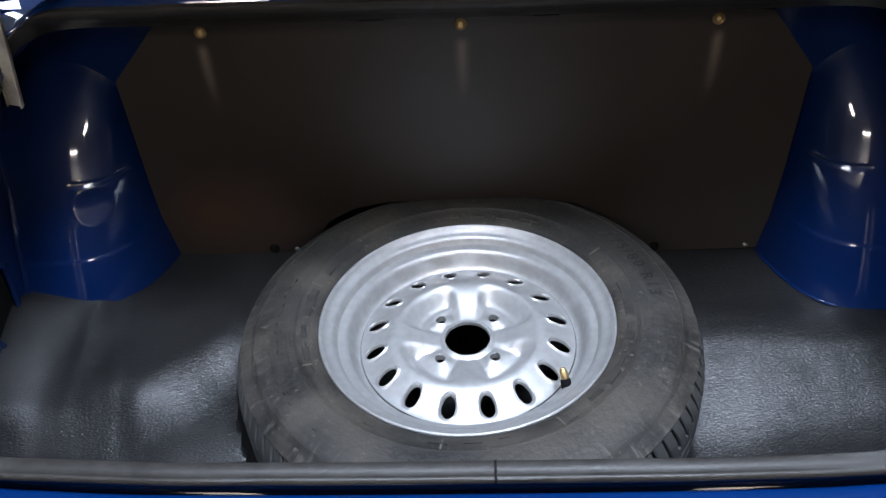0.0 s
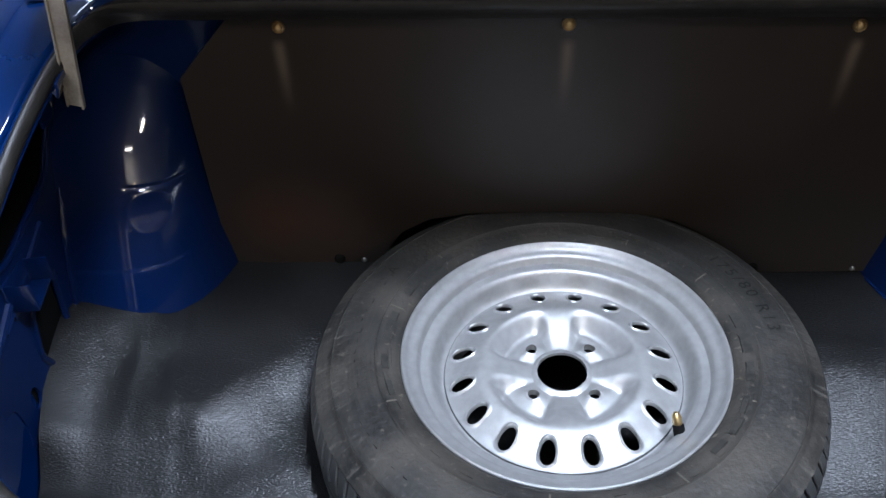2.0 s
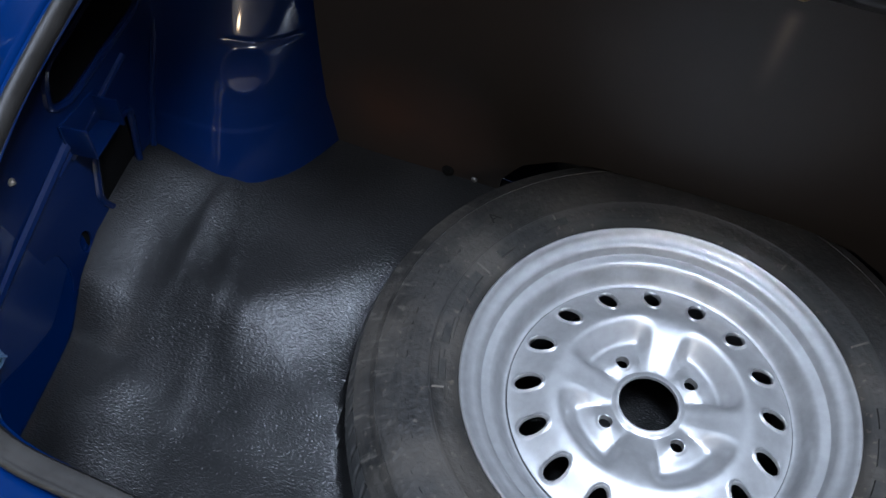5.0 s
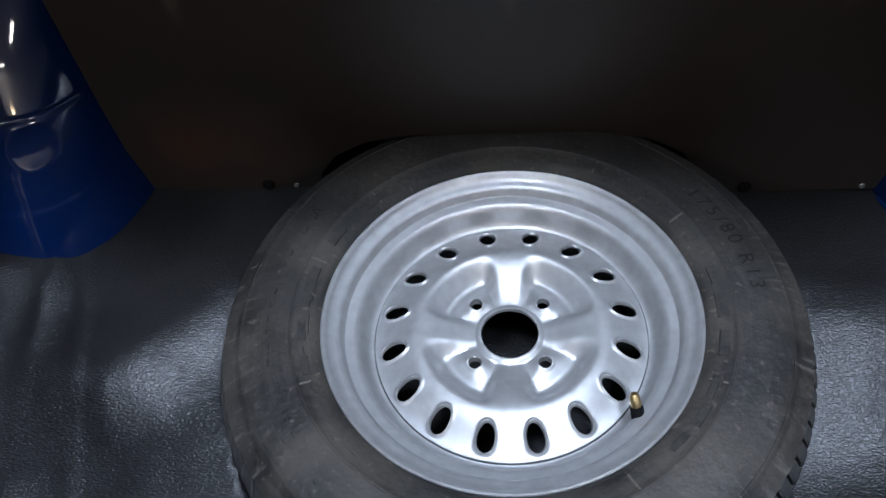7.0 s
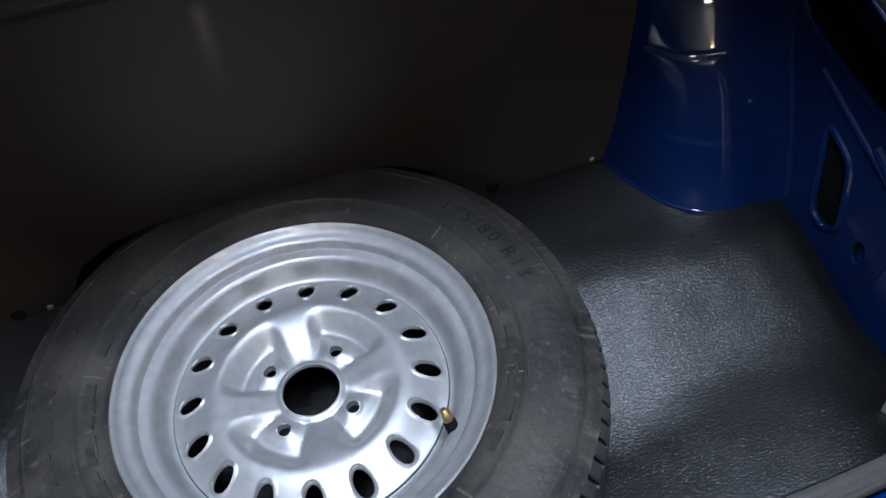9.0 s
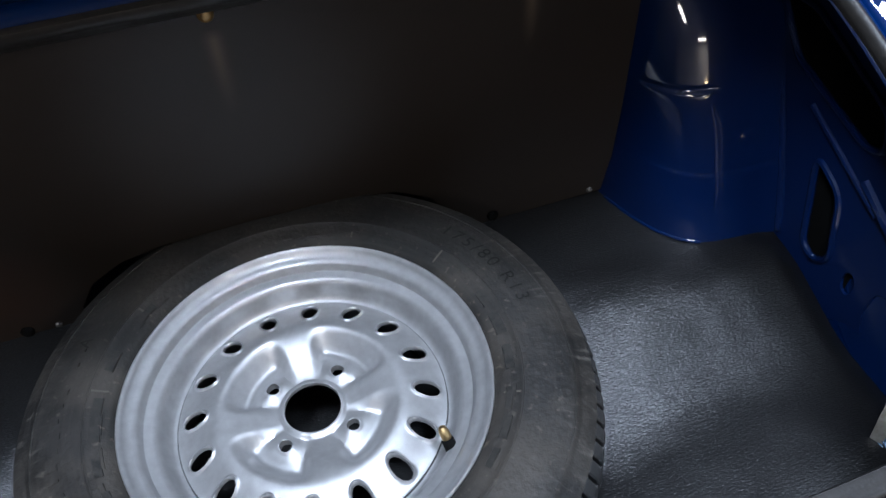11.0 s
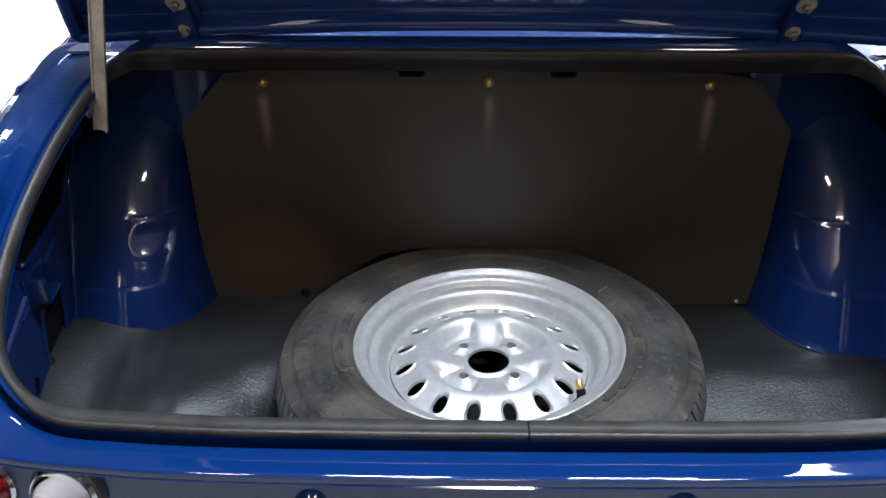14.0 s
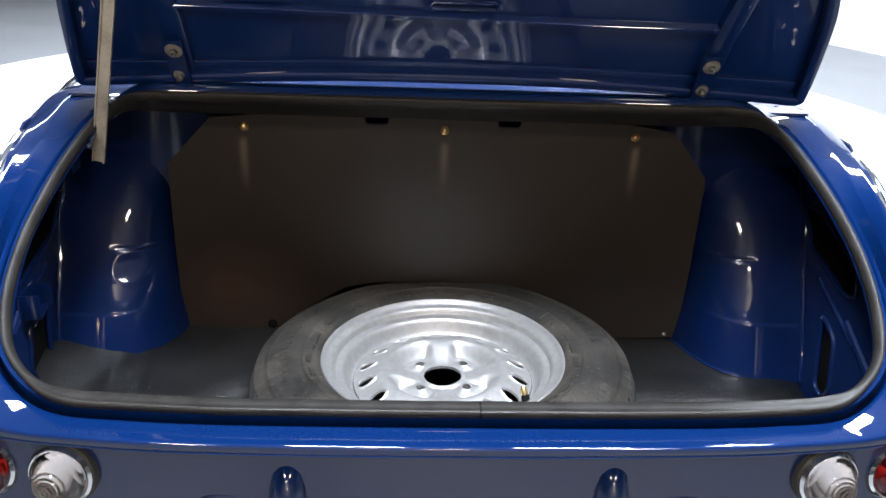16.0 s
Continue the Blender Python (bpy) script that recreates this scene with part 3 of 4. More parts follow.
for s in (-1, 1):
    low_hole = LOWER if s > 0 else LOWER_LEFT
    panel = part("inner_side_panel", plate(SIDE, [UPPER, low_hole, SMALL, FRONT], 0.004, lambda u, v, h, s=s: Vector((s * (0.634 + h), u, v))), BLUE_DULL, car, "blue pressed inner wing panel with dark holes", smooth=False)
    # near-black sheet backing the holes, 2.5 mm behind the panel
    part("hole_backing", plate([(0.24, 0.91), (0.24, 0.79), (0.10, 0.73), (0.10, 0.56), (-0.19, 0.56), (-0.19, 0.68), (-0.01, 0.78), (-0.01, 0.86), (0.15, 0.92)], [], 0.002, lambda u, v, h, s=s: Vector((s * (0.6405 + h), u, v))), DULL_BLACK, panel, "dull black sheet close behind the holes", smooth=False)
    part("seam_flange", sweep([Vector((s * 0.632, y, z)) for y, z in ((0.108, 0.60), (0.118, 0.64), (0.155, 0.73), (0.215, 0.84), (0.262, 0.94))], [(-0.006, -0.003), (0.006, -0.003), (0.007, 0.0), (0.006, 0.003), (-0.006, 0.003)], (-s, 0, 0)), BLUE_DULL, panel)
    seam = spline([(s * 0.630, y, z) for y, z in ((0.104, 0.600), (0.116, 0.64), (0.150, 0.73), (0.208, 0.84), (0.255, 0.94))], 14)
    part("seam_sealant", sweep([p + Vector((0.0016 * noise.noise(p * 70), 0.0016 * noise.noise(p * 90 + Vector((3, 1, 2))), 0)) for p in seam], disc_section(0.0042, 8), (1, 0, 0)), BLUE_IN, panel, "brushed blue seam sealant")
    for pts, w in (([(0.012, 0.765), (-0.05, 0.735), (-0.12, 0.70), (-0.18, 0.668)], 0.006), ([(0.12, 0.79), (0.05, 0.765), (-0.02, 0.74)], 0.004)):
        part("pressed_rib", sweep([Vector((s * 0.633, q.x, q.y)) for q in spline([(a, b, 0) for a, b in pts], 4)], disc_section(w, 8), (0, 0, 1)), BLUE_DULL, panel)
    for rim in (low_hole, UPPER):
        part("hole_edge", sweep([Vector((s * 0.6335, u, v)) for u, v in rim], disc_section(0.0045, 8), (1, 0, 0), closed=True), BLUE_IN, panel)
    part("side_bolt", turned([(0.0042, 0), (0.0042, 0.0015), (0.0026, 0.0022), (0.0022, 0.004), (0.0015, 0.005)], toward((s * 0.633, -0.07, 0.785), (-s, 0, 0)), 12), STEEL, panel)
# the strut's bracket and the lower bracket on the left inner wing
part("lower_bracket", join(box(0.028, 0.052, 0.003, pose(-0.618, 0.033, 0.752, 0, 0, 8), 0.001), box(0.028, 0.003, 0.036, pose(-0.617, 0.060, 0.768, 0, 0, 8), 0.001), box(0.030, 0.003, 0.040, pose(-0.616, 0.008, 0.770, 0, 0, 8), 0.001), box(0.003, 0.060, 0.05, pose(-0.631, 0.033, 0.765), 0.001)), BLUE_IN, car, "small blue folded steel bracket")
part("strut_bracket", sweep(spline([(-0.545, 0.072, 0.966), (-0.544, 0.071, 0.984), (-0.542, 0.070, 1.000), (-0.537, 0.070, 1.006), (-0.527, 0.070, 1.008), (-0.519, 0.070, 1.009), (-0.514, 0.069, 1.014), (-0.513, 0.068, 1.022)], 5), [(-0.014, -0.0015), (0.014, -0.0015), (0.014, 0.0015), (-0.014, 0.0015)], (1, 0, 0.3)), BLUE_IN, car, "blue folded bracket of the lid strut")

# loose wiring behind the lip in both rear corners
for s, base in ((-1, Vector((-0.598, -0.200, 0.668))), (1, Vector((0.568, -0.196, 0.575)))):
    coil = [base + Vector((s * 0.004 * k / 24, 0.011 * math.cos(k * 0.55), 0.008 * math.sin(k * 0.55) + 0.0004 * k)) for k in range(26)]
    tail_end = [coil[-1] + Vector((s * 0.01 * q, -0.03 * q, -0.10 * q * q)) for q in (0.3, 0.6, 1.0)]
    part("wiring", sweep(coil + tail_end, disc_section(0.0015, 7), (1, 0.05, 0)), WIRE, car, "pale blue loose wire loop")
part("cable_guide", sweep(spline([(0.590, -0.172, 0.640), (0.578, -0.180, 0.618), (0.570, -0.187, 0.600), (0.566, -0.192, 0.570)], 5), [(-0.007, -0.001), (0.007, -0.001), (0.007, 0.001), (-0.007, 0.001)], (-1, -0.4, 0)), STEEL, car, "small bent metal cable guide")

# ---- seal round the opening ----
seal_sec = [(-0.0075, -0.006), (-0.0105, -0.001), (-0.0105, 0.003), (-0.0078, 0.0050), (-0.002, 0.0066), (0.0018, 0.0072), (0.003, 0.0082), (0.0052, 0.0096), (0.0074, 0.0094), (0.0094, 0.0074), (0.0102, 0.004), (0.0098, -0.001), (0.0070, 0.0006), (-0.004, 0.0006)]
seal_side = [(-0.0060, -0.010), (-0.0068, -0.008), (-0.0064, -0.0025), (-0.0052, 0.0010), (-0.0036, 0.0030), (-0.0020, 0.0042), (-0.0006, 0.0049), (0.0010, 0.0052), (0.0024, 0.0047), (0.0034, 0.0036), (0.0040, 0.0010), (0.0040, -0.003), (0.002, -0.004), (-0.003, -0.006)]
seal_rings = []
n = len(LOOP)
for i, p in enumerate(LOOP):
    d = (LOOP[(i + 1) % n] - LOOP[i - 1]).normalized()
    side_dir = d.cross(OUT).normalized()
    wob = 0.0012 * noise.noise(p * 9)
    ring = []
    upright = smooth(0.15, 0.75, abs(d.dot(UP)))
    for (so, h), (sb, hb) in zip(seal_sec, seal_side):
        k = (so + 0.0105) / 0.0207
        head_h = h
        so, h = so + (sb - so) * upright, h + (hb - h) * upright
        a = p + side_dir * (so + wob) + OUT * (h * (1 + 0.06 * noise.noise(p * 14)) + wob)
        b = Vector((p.x, 0.169 - 0.043 * k - 0.69 * head_h, 1.034 + 0.041 * k - 0.73 * head_h + wob))
        ring.append(a.lerp(b, HEADED[i]))
    seal_rings.append(ring)
part("boot_seal", loft(seal_rings, loop=True), SEAL, car, "worn grey rubber seal round the boot opening")
middle = sum(seal_rings[1], Vector()) / len(seal_rings[1])
part("seal_joint", loft([[middle + (q - middle) * 1.015 + Vector((dx, 0, 0)) for q in seal_rings[1]] for dx in (-0.0011, 0.0011)], caps=True), DULL_BLACK, car, "dark joint in the rubber seal")

# ---- boot lid ----
LEAN = radians(33)
LD = Vector((0, -math.sin(LEAN), math.cos(LEAN)))                # along the lid
LN = Vector((0, -math.cos(LEAN), -math.sin(LEAN)))               # out of its inner face
L0 = Vector((0, 0.166, 1.081))


def on_lid(u, w, h=0.0):
    """A point of the lid's inner face: straight by the hinges, curling back towards its free end."""
    flat, bend = min(w, 0.22), max(0.0, w - 0.22)
    p = L0 + LD * flat
    k = 0.80                                                     # radians of bend for each metre
    p += Vector((0, -(math.cos(LEAN) - math.cos(LEAN + k * bend)) / k, (math.sin(LEAN + k * bend) - math.sin(LEAN)) / k))
    a = LEAN + k * bend
    return Vector((u, 0, 0)) + p + Vector((0, -math.cos(a), -math.sin(a))) * h


LID_HALF = [(0, 0.028), (0.2, 0.024), (0.38, 0.013), (0.50, 0.004), (0.542, 0.0), (0.556, 0.006), (0.557, 0.022), (0.550, 0.09), (0.538, 0.17), (0.522, 0.23), (0.505, 0.33), (0.48, 0.43), (0.44, 0.485), (0.38, 0.505), (0.2, 0.515), (0, 0.518)]
ring = [(p.x, p.y) for p in spline(both([(u, w, 0) for u, w in LID_HALF]), 6, closed=True)]


def inset(points, d):
    out = []
    for i, q in enumerate(points):
        a, b = Vector(points[i - 1]), Vector(points[(i + 1) % len(points)])
        t = (b - a).normalized()
        out.append((q[0] - t.y * d, q[1] + t.x * d))
    return out


shape, inner = ring, inset(ring, 0.016)
def lid_sheet(points, h):
    """A curved sheet inside an outline, at height h over the lid's inner face."""
    q = len(points) // 2
    right, left = points[:q + 1], [points[0]] + points[:q - 1:-1]
    rows = [[on_lid(a[0] + (b[0] - a[0]) * t, a[1] + (b[1] - a[1]) * t, h - (0.024 * min(0.24, a[1] + (b[1] - a[1]) * t) if h >= 0 else 0.0)) for t in np.linspace(0, 1, 24)] for a, b in zip(left, right)]
    return loft(rows, closed=False)


lid = part("boot_lid", lid_sheet(shape, -0.028), BLUE, car, "open dark blue boot lid with pressed inner frame")
part("rim_flange", loft([[on_lid(u, v, h) for u, v in shape] for h in (-0.028, 0.012, 0.016)] + [[on_lid(u, v, 0.018) for u, v in inset(ring, 0.003)], [on_lid(a, b, 0.018) for a, b in inset(ring, 0.012)], [on_lid(a, b, 0.015) for a, b in inner], [on_lid(a, b, -0.001) for a, b in inner]]), BLUE_LID, lid)
part("inner_panel", lid_sheet(inner, 0.0), BLUE_LID, lid)


def lid_rib(points, w, h, name="stiffening_rib"):
    sec = [(-w, -0.008), (-w * 0.75, h * 0.7), (-w * 0.45, h), (w * 0.45, h), (w * 0.75, h * 0.7), (w, -0.008)]
    part(name, sweep([on_lid(u, v) for u, v in points], sec, LN), BLUE_LID, lid)


part("lower_band", sweep([on_lid(p.x, p.y) for p in spline([(-0.535, 0.018, 0), (-0.38, 0.024, 0), (0, 0.036, 0), (0.38, 0.024, 0), (0.535, 0.018, 0)], 8)], [(-0.022, -0.005), (-0.0215, 0.0035), (-0.0195, 0.0046), (0.012, 0.0008), (0.018, 0.0), (0.020, -0.005)], LN), BLUE_LID, lid)
lid_rib([(-0.40, 0.150), (-0.2, 0.147), (0.2, 0.138), (0.40, 0.136)], 0.0065, 0.008)
lid_rib([(-0.40, 0.36), (0.40, 0.36)], 0.02, 0.012)
for s in (-1, 1):
    lid_rib([(s * 0.394, 0.03), (s * 0.396, 0.12), (s * 0.405, 0.20), (s * 0.420, 0.32), (s * 0.425, 0.44)], 0.020, 0.010)
for u, w in ((-0.275, 0.166), (0.015, 0.162)):
    ol = rounded([(u - 0.046, w - 0.005), (u + 0.046, w - 0.005), (u + 0.046, w + 0.006), (u - 0.046, w + 0.006)], 0.005, 4)
    part("pressed_slot", sweep([on_lid(a, b, 0.0) for a, b in ol], disc_section(0.0022, 6), LN, closed=True), BLUE_LID, lid)
for s, hu in ((-1, -0.398), (1, 0.386)):
    hinge = part("hinge_arm", sweep([Vector((hu + s * 0.02, 0.235, 1.045)), Vector((hu + s * 0.02, 0.215, 1.062)), Vector((hu + s * 0.015, 0.175, 1.075)), on_lid(hu, 0.004, 0.019), on_lid(hu, 0.098, 0.019)], [(-0.014, -0.003), (0.014, -0.003), (0.014, 0.003), (-0.014, 0.003)], (0, -1, 0.3)), BLUE_LID, lid, "blue steel hinge arm")
    for w, r in ((0.087, 0.0125), (0.039, 0.0095)):
        part("washer", turned([(r, 0), (r, 0.002), (r * 0.55, 0.0025)], toward(on_lid(hu, w - 0.004, 0.0215), LN), 24), WASHER, lid)
        part("bolt", turned([(0.006, 0.0), (0.006, 0.006), (0.0035, 0.007), (0.003, 0.011)], toward(on_lid(hu, w - 0.004, 0.0235), LN), 6), DULL_STEEL, lid)
    part("hinge_foot", box(0.034, 0.03, 0.006, pose(hu + s * 0.02, 0.215, 1.060, -12, 0, 0), 0.002), BLUE, lid)

# lid strut
st_a, st_b = Vector((-0.518, 0.088, 0.974)), Vector((-0.416, -0.006, 1.40))
strut = part("lid_strut", sweep([st_a, st_a.lerp(st_b, 0.3), st_a.lerp(st_b, 0.6), st_b], [(-0.009, -0.003), (-0.009, 0.0025), (-0.007, 0.003), (-0.007, -0.0005), (0.007, -0.0005), (0.007, 0.003), (0.009, 0.0025), (0.009, -0.003)], (0, -1, 0)), STEEL, car, "aged metal stay bar holding up the boot lid")

# ---- trim board ----


def on_board(u, v, h=0.0):
    return Vector((u, 0.25 - (v - 0.597) * 0.075 - h, v))


def notch(x):
    return [(x - 0.019, 1.03), (x - 0.019, 1.012), (x - 0.015, 1.008), (x + 0.015, 1.008), (x + 0.019, 1.012), (x + 0.019, 1.03)][::-1]


board_outline = [(-0.380, 1.012), (-0.454, 0.930), (-0.4565, 0.76), (-0.455, 0.585), (-0.235, 0.585), (-0.228, 0.640), (-0.205, 0.677), (-0.165, 0.702), (-0.115, 0.713), (0.0, 0.717), (0.115, 0.713), (0.165, 0.702), (0.205, 0.677), (0.228, 0.640), (0.235, 0.600), (0.452, 0.606), (0.4535, 0.76), (0.450, 0.926), (0.386, 1.006), (0.3, 1.02)]
board_outline += [(0.127, 1.022)] + [(a, b if b < 1.02 else 1.022) for a, b in notch(0.107)] + [(-0.091, 1.022)] + [(a, b if b < 1.02 else 1.022) for a, b in notch(-0.110)] + [(-0.3, 1.020)]
board = thing("trim_board", (0, 0.24, 0.6), "black fibre trim board screwed behind the boot", "trim board")
part("board", plate(board_outline, [], 0.004, on_board), BOARD, board, smooth=False)
for u, v in ((-0.325, 0.999), (0.001, 1.001), (0.318, 0.998)):
    part("cup_screw", turned([(0.0080, 0.0), (0.0076, 0.002), (0.0058, 0.0034), (0.0052, 0.0028), (0.0040, 0.0042), (0.0018, 0.005)], toward(on_board(u, v, 0.004), (0, -1, 0.07)), 20), BRASS, board, "tarnished brass screw in a cup washer")
part("small_screw", turned([(0.0042, 0.0), (0.0040, 0.0015), (0.0026, 0.0028), (0.0012, 0.0032)], toward(on_board(0.428, 0.612, 0.004), (0, -1, 0.1)), 16), DULL_STEEL, board)
part("small_screw", turned([(0.0042, 0.0), (0.0040, 0.0015), (0.0026, 0.0028), (0.0012, 0.0032)], toward(on_board(-0.262, 0.622, 0.004), (0, -1, 0.1)), 16), DULL_STEEL, board)
for u, v in ((0.289, 0.612), (-0.297, 0.624)):
    part("plug", turned([(0.008, 0.0), (0.008, 0.004), (0.005, 0.007)], toward(on_board(u, v, 0.002), (0, -1, 0.1)), 20), DULL_BLACK, board)

# ---- floor mat ----


def ease(points, y):
    """Height along a profile of (y, z) points, smoothed at its corners."""
    ys, zs = [q[0] for q in points], [q[1] for q in points]
    return float(np.mean([np.interp(y + d, ys, zs) for d in (-0.03, -0.02, -0.01, 0.0, 0.01, 0.02, 0.03)]))


MAT_WING = [(-0.32, 0.560), (-0.15, 0.562), (-0.078, 0.564), (0.110, 0.619), (0.20, 0.618), (0.30, 0.618)]
MAT_LEFT = [(-0.36, 0.546), (-0.15, 0.553), (0.015, 0.611), (0.16, 0.616), (0.30, 0.617)]
MAT_RIGHT = [(-0.32, 0.556), (-0.13, 0.537), (0.050, 0.598), (0.15, 0.600), (0.30, 0.600)]


def mat_z(x, y):
    """The mat's height: level by the bulkhead, falling to the tail; beyond a long fold it slopes up to the left wing."""
    r = math.hypot(x, y)
    side = smooth(-0.22, 0.22, x)
    skew = 0.9 * (min(max(x, -0.44), -0.30) + 0.385)               # the brow of the slope runs aslant beside the tyre
    left = ease(MAT_LEFT, y - skew * smooth(-0.10, 0.02, y))
    fold = -0.482 - 0.09 * (y - 0.02)
    wing = smooth(fold + 0.010, fold - 0.105, x)
    left = left * (1 - wing) + ease(MAT_WING, y) * wing
    z = left * (1 - side) + ease(MAT_RIGHT, y - 0.035 - 0.12 * (max(x, 0.3) - 0.3)) * side
    z += 0.034 * smooth(0.24, 0.60, x) * smooth(0.665, 0.59, x) * smooth(0.14, 0.04, y)
    z += 0.27 * max(0.0, fold - 0.002 - x) * smooth(0.22, 0.10, y) * (1 - 0.9 * smooth(-0.045, -0.115, y))
    run = smooth(-0.30, -0.10, y)
    z += 0.0030 * math.exp(-((x - fold) / 0.010) ** 2) * run * (0.3 + 0.7 * smooth(-0.08, 0.04, y))
    z += 0.0022 * math.exp(-((x - fold + 0.040 + 0.10 * (0.12 - y)) / 0.010) ** 2) * run * smooth(-0.10, 0.05, y)
    z += 0.003 * noise.noise(Vector((x * 5.2, y * 5.2, 0.3))) + 0.0034 * noise.noise(Vector((x * 10, y * 10, 3.3))) + 0.0008 * noise.noise(Vector((x * 26, y * 26, 1.3)))
    k = smooth(0.290, 0.308, r)
    return z * k + 0.545 * (1 - k)


grid = []
for y in np.linspace(-0.315, 0.262, 110):
    xl = -0.606 - 0.17 * (y + 0.17) if y < 0.06 else -0.646
    grid.append([(x, y, mat_z(x, y)) for x in np.linspace(max(xl, -0.646), 0.628, 200)])
bm = loft(grid, closed=False)
ext = bmesh.ops.extrude_face_region(bm, geom=bm.faces[:])
for v in ext["geom"]:
    if isinstance(v, bmesh.types.BMVert):
        v.co.z -= 0.003
tagged(part("boot_mat", bm, VINYL), "black grained vinyl boot mat with soft creases", "boot mat")

# ---- spare wheel ----
wheel = thing("spare_wheel", (0, 0, 0.55), "dusty spare tyre on a silver steel rim lying flat", "spare wheel")
ZW = 0.667                                                       # height of the bolt face
SEG = 128


def hub_z(r, a):
    """Height of the pressed disc over radius and angle."""
    lobe = 0.5 + 0.5 * math.cos(4 * (a - math.pi / 4))            # 1 at the bolts, 0 at the ridges between
    crown = 0.0190 * smooth(0.1385, 0.092, r) ** 0.85
    if r >= 0.098:
        return ZW - 0.004 + crown
    lobe_w = smooth(0.10, 0.50, lobe)
    wall = smooth(0.072, 0.093, r)                                # the round wall outside the bolt pads
    ridge = smooth(0.026, 0.092, r)                               # the ramps between them
    h = crown * (wall * lobe_w + ridge * (1 - lobe_w))
    h += 0.0045 * math.exp(-((0.049 - r) / 0.011) ** 2) * smooth(0.45, 0.95, lobe)
    h -= 0.0035 * math.exp(-((r - 0.070) / 0.006) ** 2) * lobe_w
    h += 0.004 * smooth(0.036, 0.031, r)
    return ZW - 0.004 + h


def slot_lip(du, dv):
    e = math.hypot(du / 0.0130, dv / 0.0084)
    return 0.0031 * math.exp(-((e - 1.14) / 0.105) ** 2)


def polar(r, a, dz=0.0):
    return (r * math.cos(a), r * math.sin(a), hub_z(r, a) + dz)


bm = bmesh.new()


def grid_faces(rows, closed):
    vs = [[bm.verts.new(p) for p in r] for r in rows]
    for a, b in zip(vs, vs[1:]):
        for i in range(len(a) if closed else len(a) - 1):
            j = (i + 1) % len(a)
            bm.faces.new((a[i], a[j], b[j], b[i]))


def pierced_sector(r0, r1, a0, a1, na, nr, rc, ac, hole, depth, lip):
    """A ring sector round one hole: rings of points from the hole's edge to the sector's border."""
    border = [(r0, a0 + (a1 - a0) * k / na) for k in range(na)] + [(r0 + (r1 - r0) * k / nr, a1) for k in range(nr)]
    border += [(r1, a1 - (a1 - a0) * k / na) for k in range(na)] + [(r1 - (r1 - r0) * k / nr, a0) for k in range(nr)]
    rows = []
    edge = []
    for r, a in border:
        du, dv = r - rc, rc * (a - ac)
        k = 1 / math.hypot(du / hole[0], dv / hole[1])
        edge.append((du * k, dv * k, du, dv))
    for f in (0.0, 0.0, 0.05, 0.12, 0.20, 0.30, 0.40, 0.52, 0.64, 0.76, 0.88, 1.0):
        row = []
        for (eu, ev, du, dv), (rb, ab) in zip(edge, border):
            u, v = eu + (du - eu) * f, ev + (dv - ev) * f
            r, a = (rb, ab) if f == 1.0 else (rc + u, ac + v / rc)
            row.append(polar(r, a, (-depth if not rows else lip(u, v) * (1 - f))))
        rows.append(row)
    grid_faces(rows, True)


full = [2 * math.pi * k / SEG for k in range(SEG)]
grid_faces([[polar(0.0292, a, -0.0045) for a in full]] + [[polar(r, a) for a in full] for r in (0.0292, 0.0305, 0.032, 0.034, 0.036)], True)
for k in range(4):
    pierced_sector(0.036, 0.062, k * math.pi / 2, (k + 1) * math.pi / 2, 32, 8, 0.049, math.pi / 4 + k * math.pi / 2, (0.0066, 0.0066), 0.008, lambda u, v: 0.0015 * math.exp(-((math.hypot(u, v) - 0.0075) / 0.0016) ** 2))
grid_faces([[polar(r, a) for a in full] for r in (0.062, 0.065, 0.068, 0.071, 0.074, 0.077, 0.080, 0.083, 0.086, 0.089, 0.092, 0.095, 0.098)], True)
for k in range(16):
    pierced_sector(0.098, 0.1385, k * math.pi / 8, (k + 1) * math.pi / 8, 8, 8, 0.1190, (k + 0.5) * math.pi / 8, (0.0130, 0.0084), 0.0028, slot_lip)
bmesh.ops.remove_doubles(bm, verts=bm.verts[:], dist=0.00005)
part("wheel_disc", bm, SILVER, wheel, "silver pressed steel disc with oval slots")
ZL = 0.707                                                       # the flange's top
rim = [(0.1375, ZW - 0.012), (0.139, ZW - 0.0062), (0.1405, ZW - 0.0075), (0.1425, ZW - 0.0072), (0.1450, ZW - 0.0055), (0.1478, ZW - 0.001), (0.1502, ZW + 0.007), (0.1520, ZW + 0.0135), (0.1545, ZW + 0.0175), (0.1580, ZW + 0.0192), (0.1625, ZW + 0.0200), (0.1655, ZW + 0.0212), (0.1672, ZW + 0.0245), (0.1680, ZW + 0.0285), (0.1700, ZW + 0.0310), (0.1740, ZW + 0.0325), (0.1790, ZW + 0.0342), (0.1815, ZW + 0.0375), (0.1835, ZL), (0.1855, ZL + 0.0010), (0.1872, ZL - 0.0004), (0.1878, ZL - 0.004), (0.1865, ZL - 0.008), (0.178, ZL - 0.012), (0.168, ZL - 0.03), (0.150, ZL - 0.06), (0.150, ZL - 0.10), (0.170, ZL - 0.125), (0.1865, ZL - 0.130), (0.186, ZL - 0.134), (0.165, ZL - 0.128), (0.146, ZL - 0.105), (0.1445, ZL - 0.06), (0.1395, ZW - 0.014)]
part("disc_joint", revolve([(0.1384, ZW - 0.0044), (0.1388, ZW - 0.0038), (0.1394, ZW - 0.0048), (0.1396, ZW - 0.0070)], seg=128), TREAD, wheel, "dark gap between disc and rim")
part("rim_barrel", revolve(rim, seg=160), SILVER, wheel, "silver stepped steel rim")

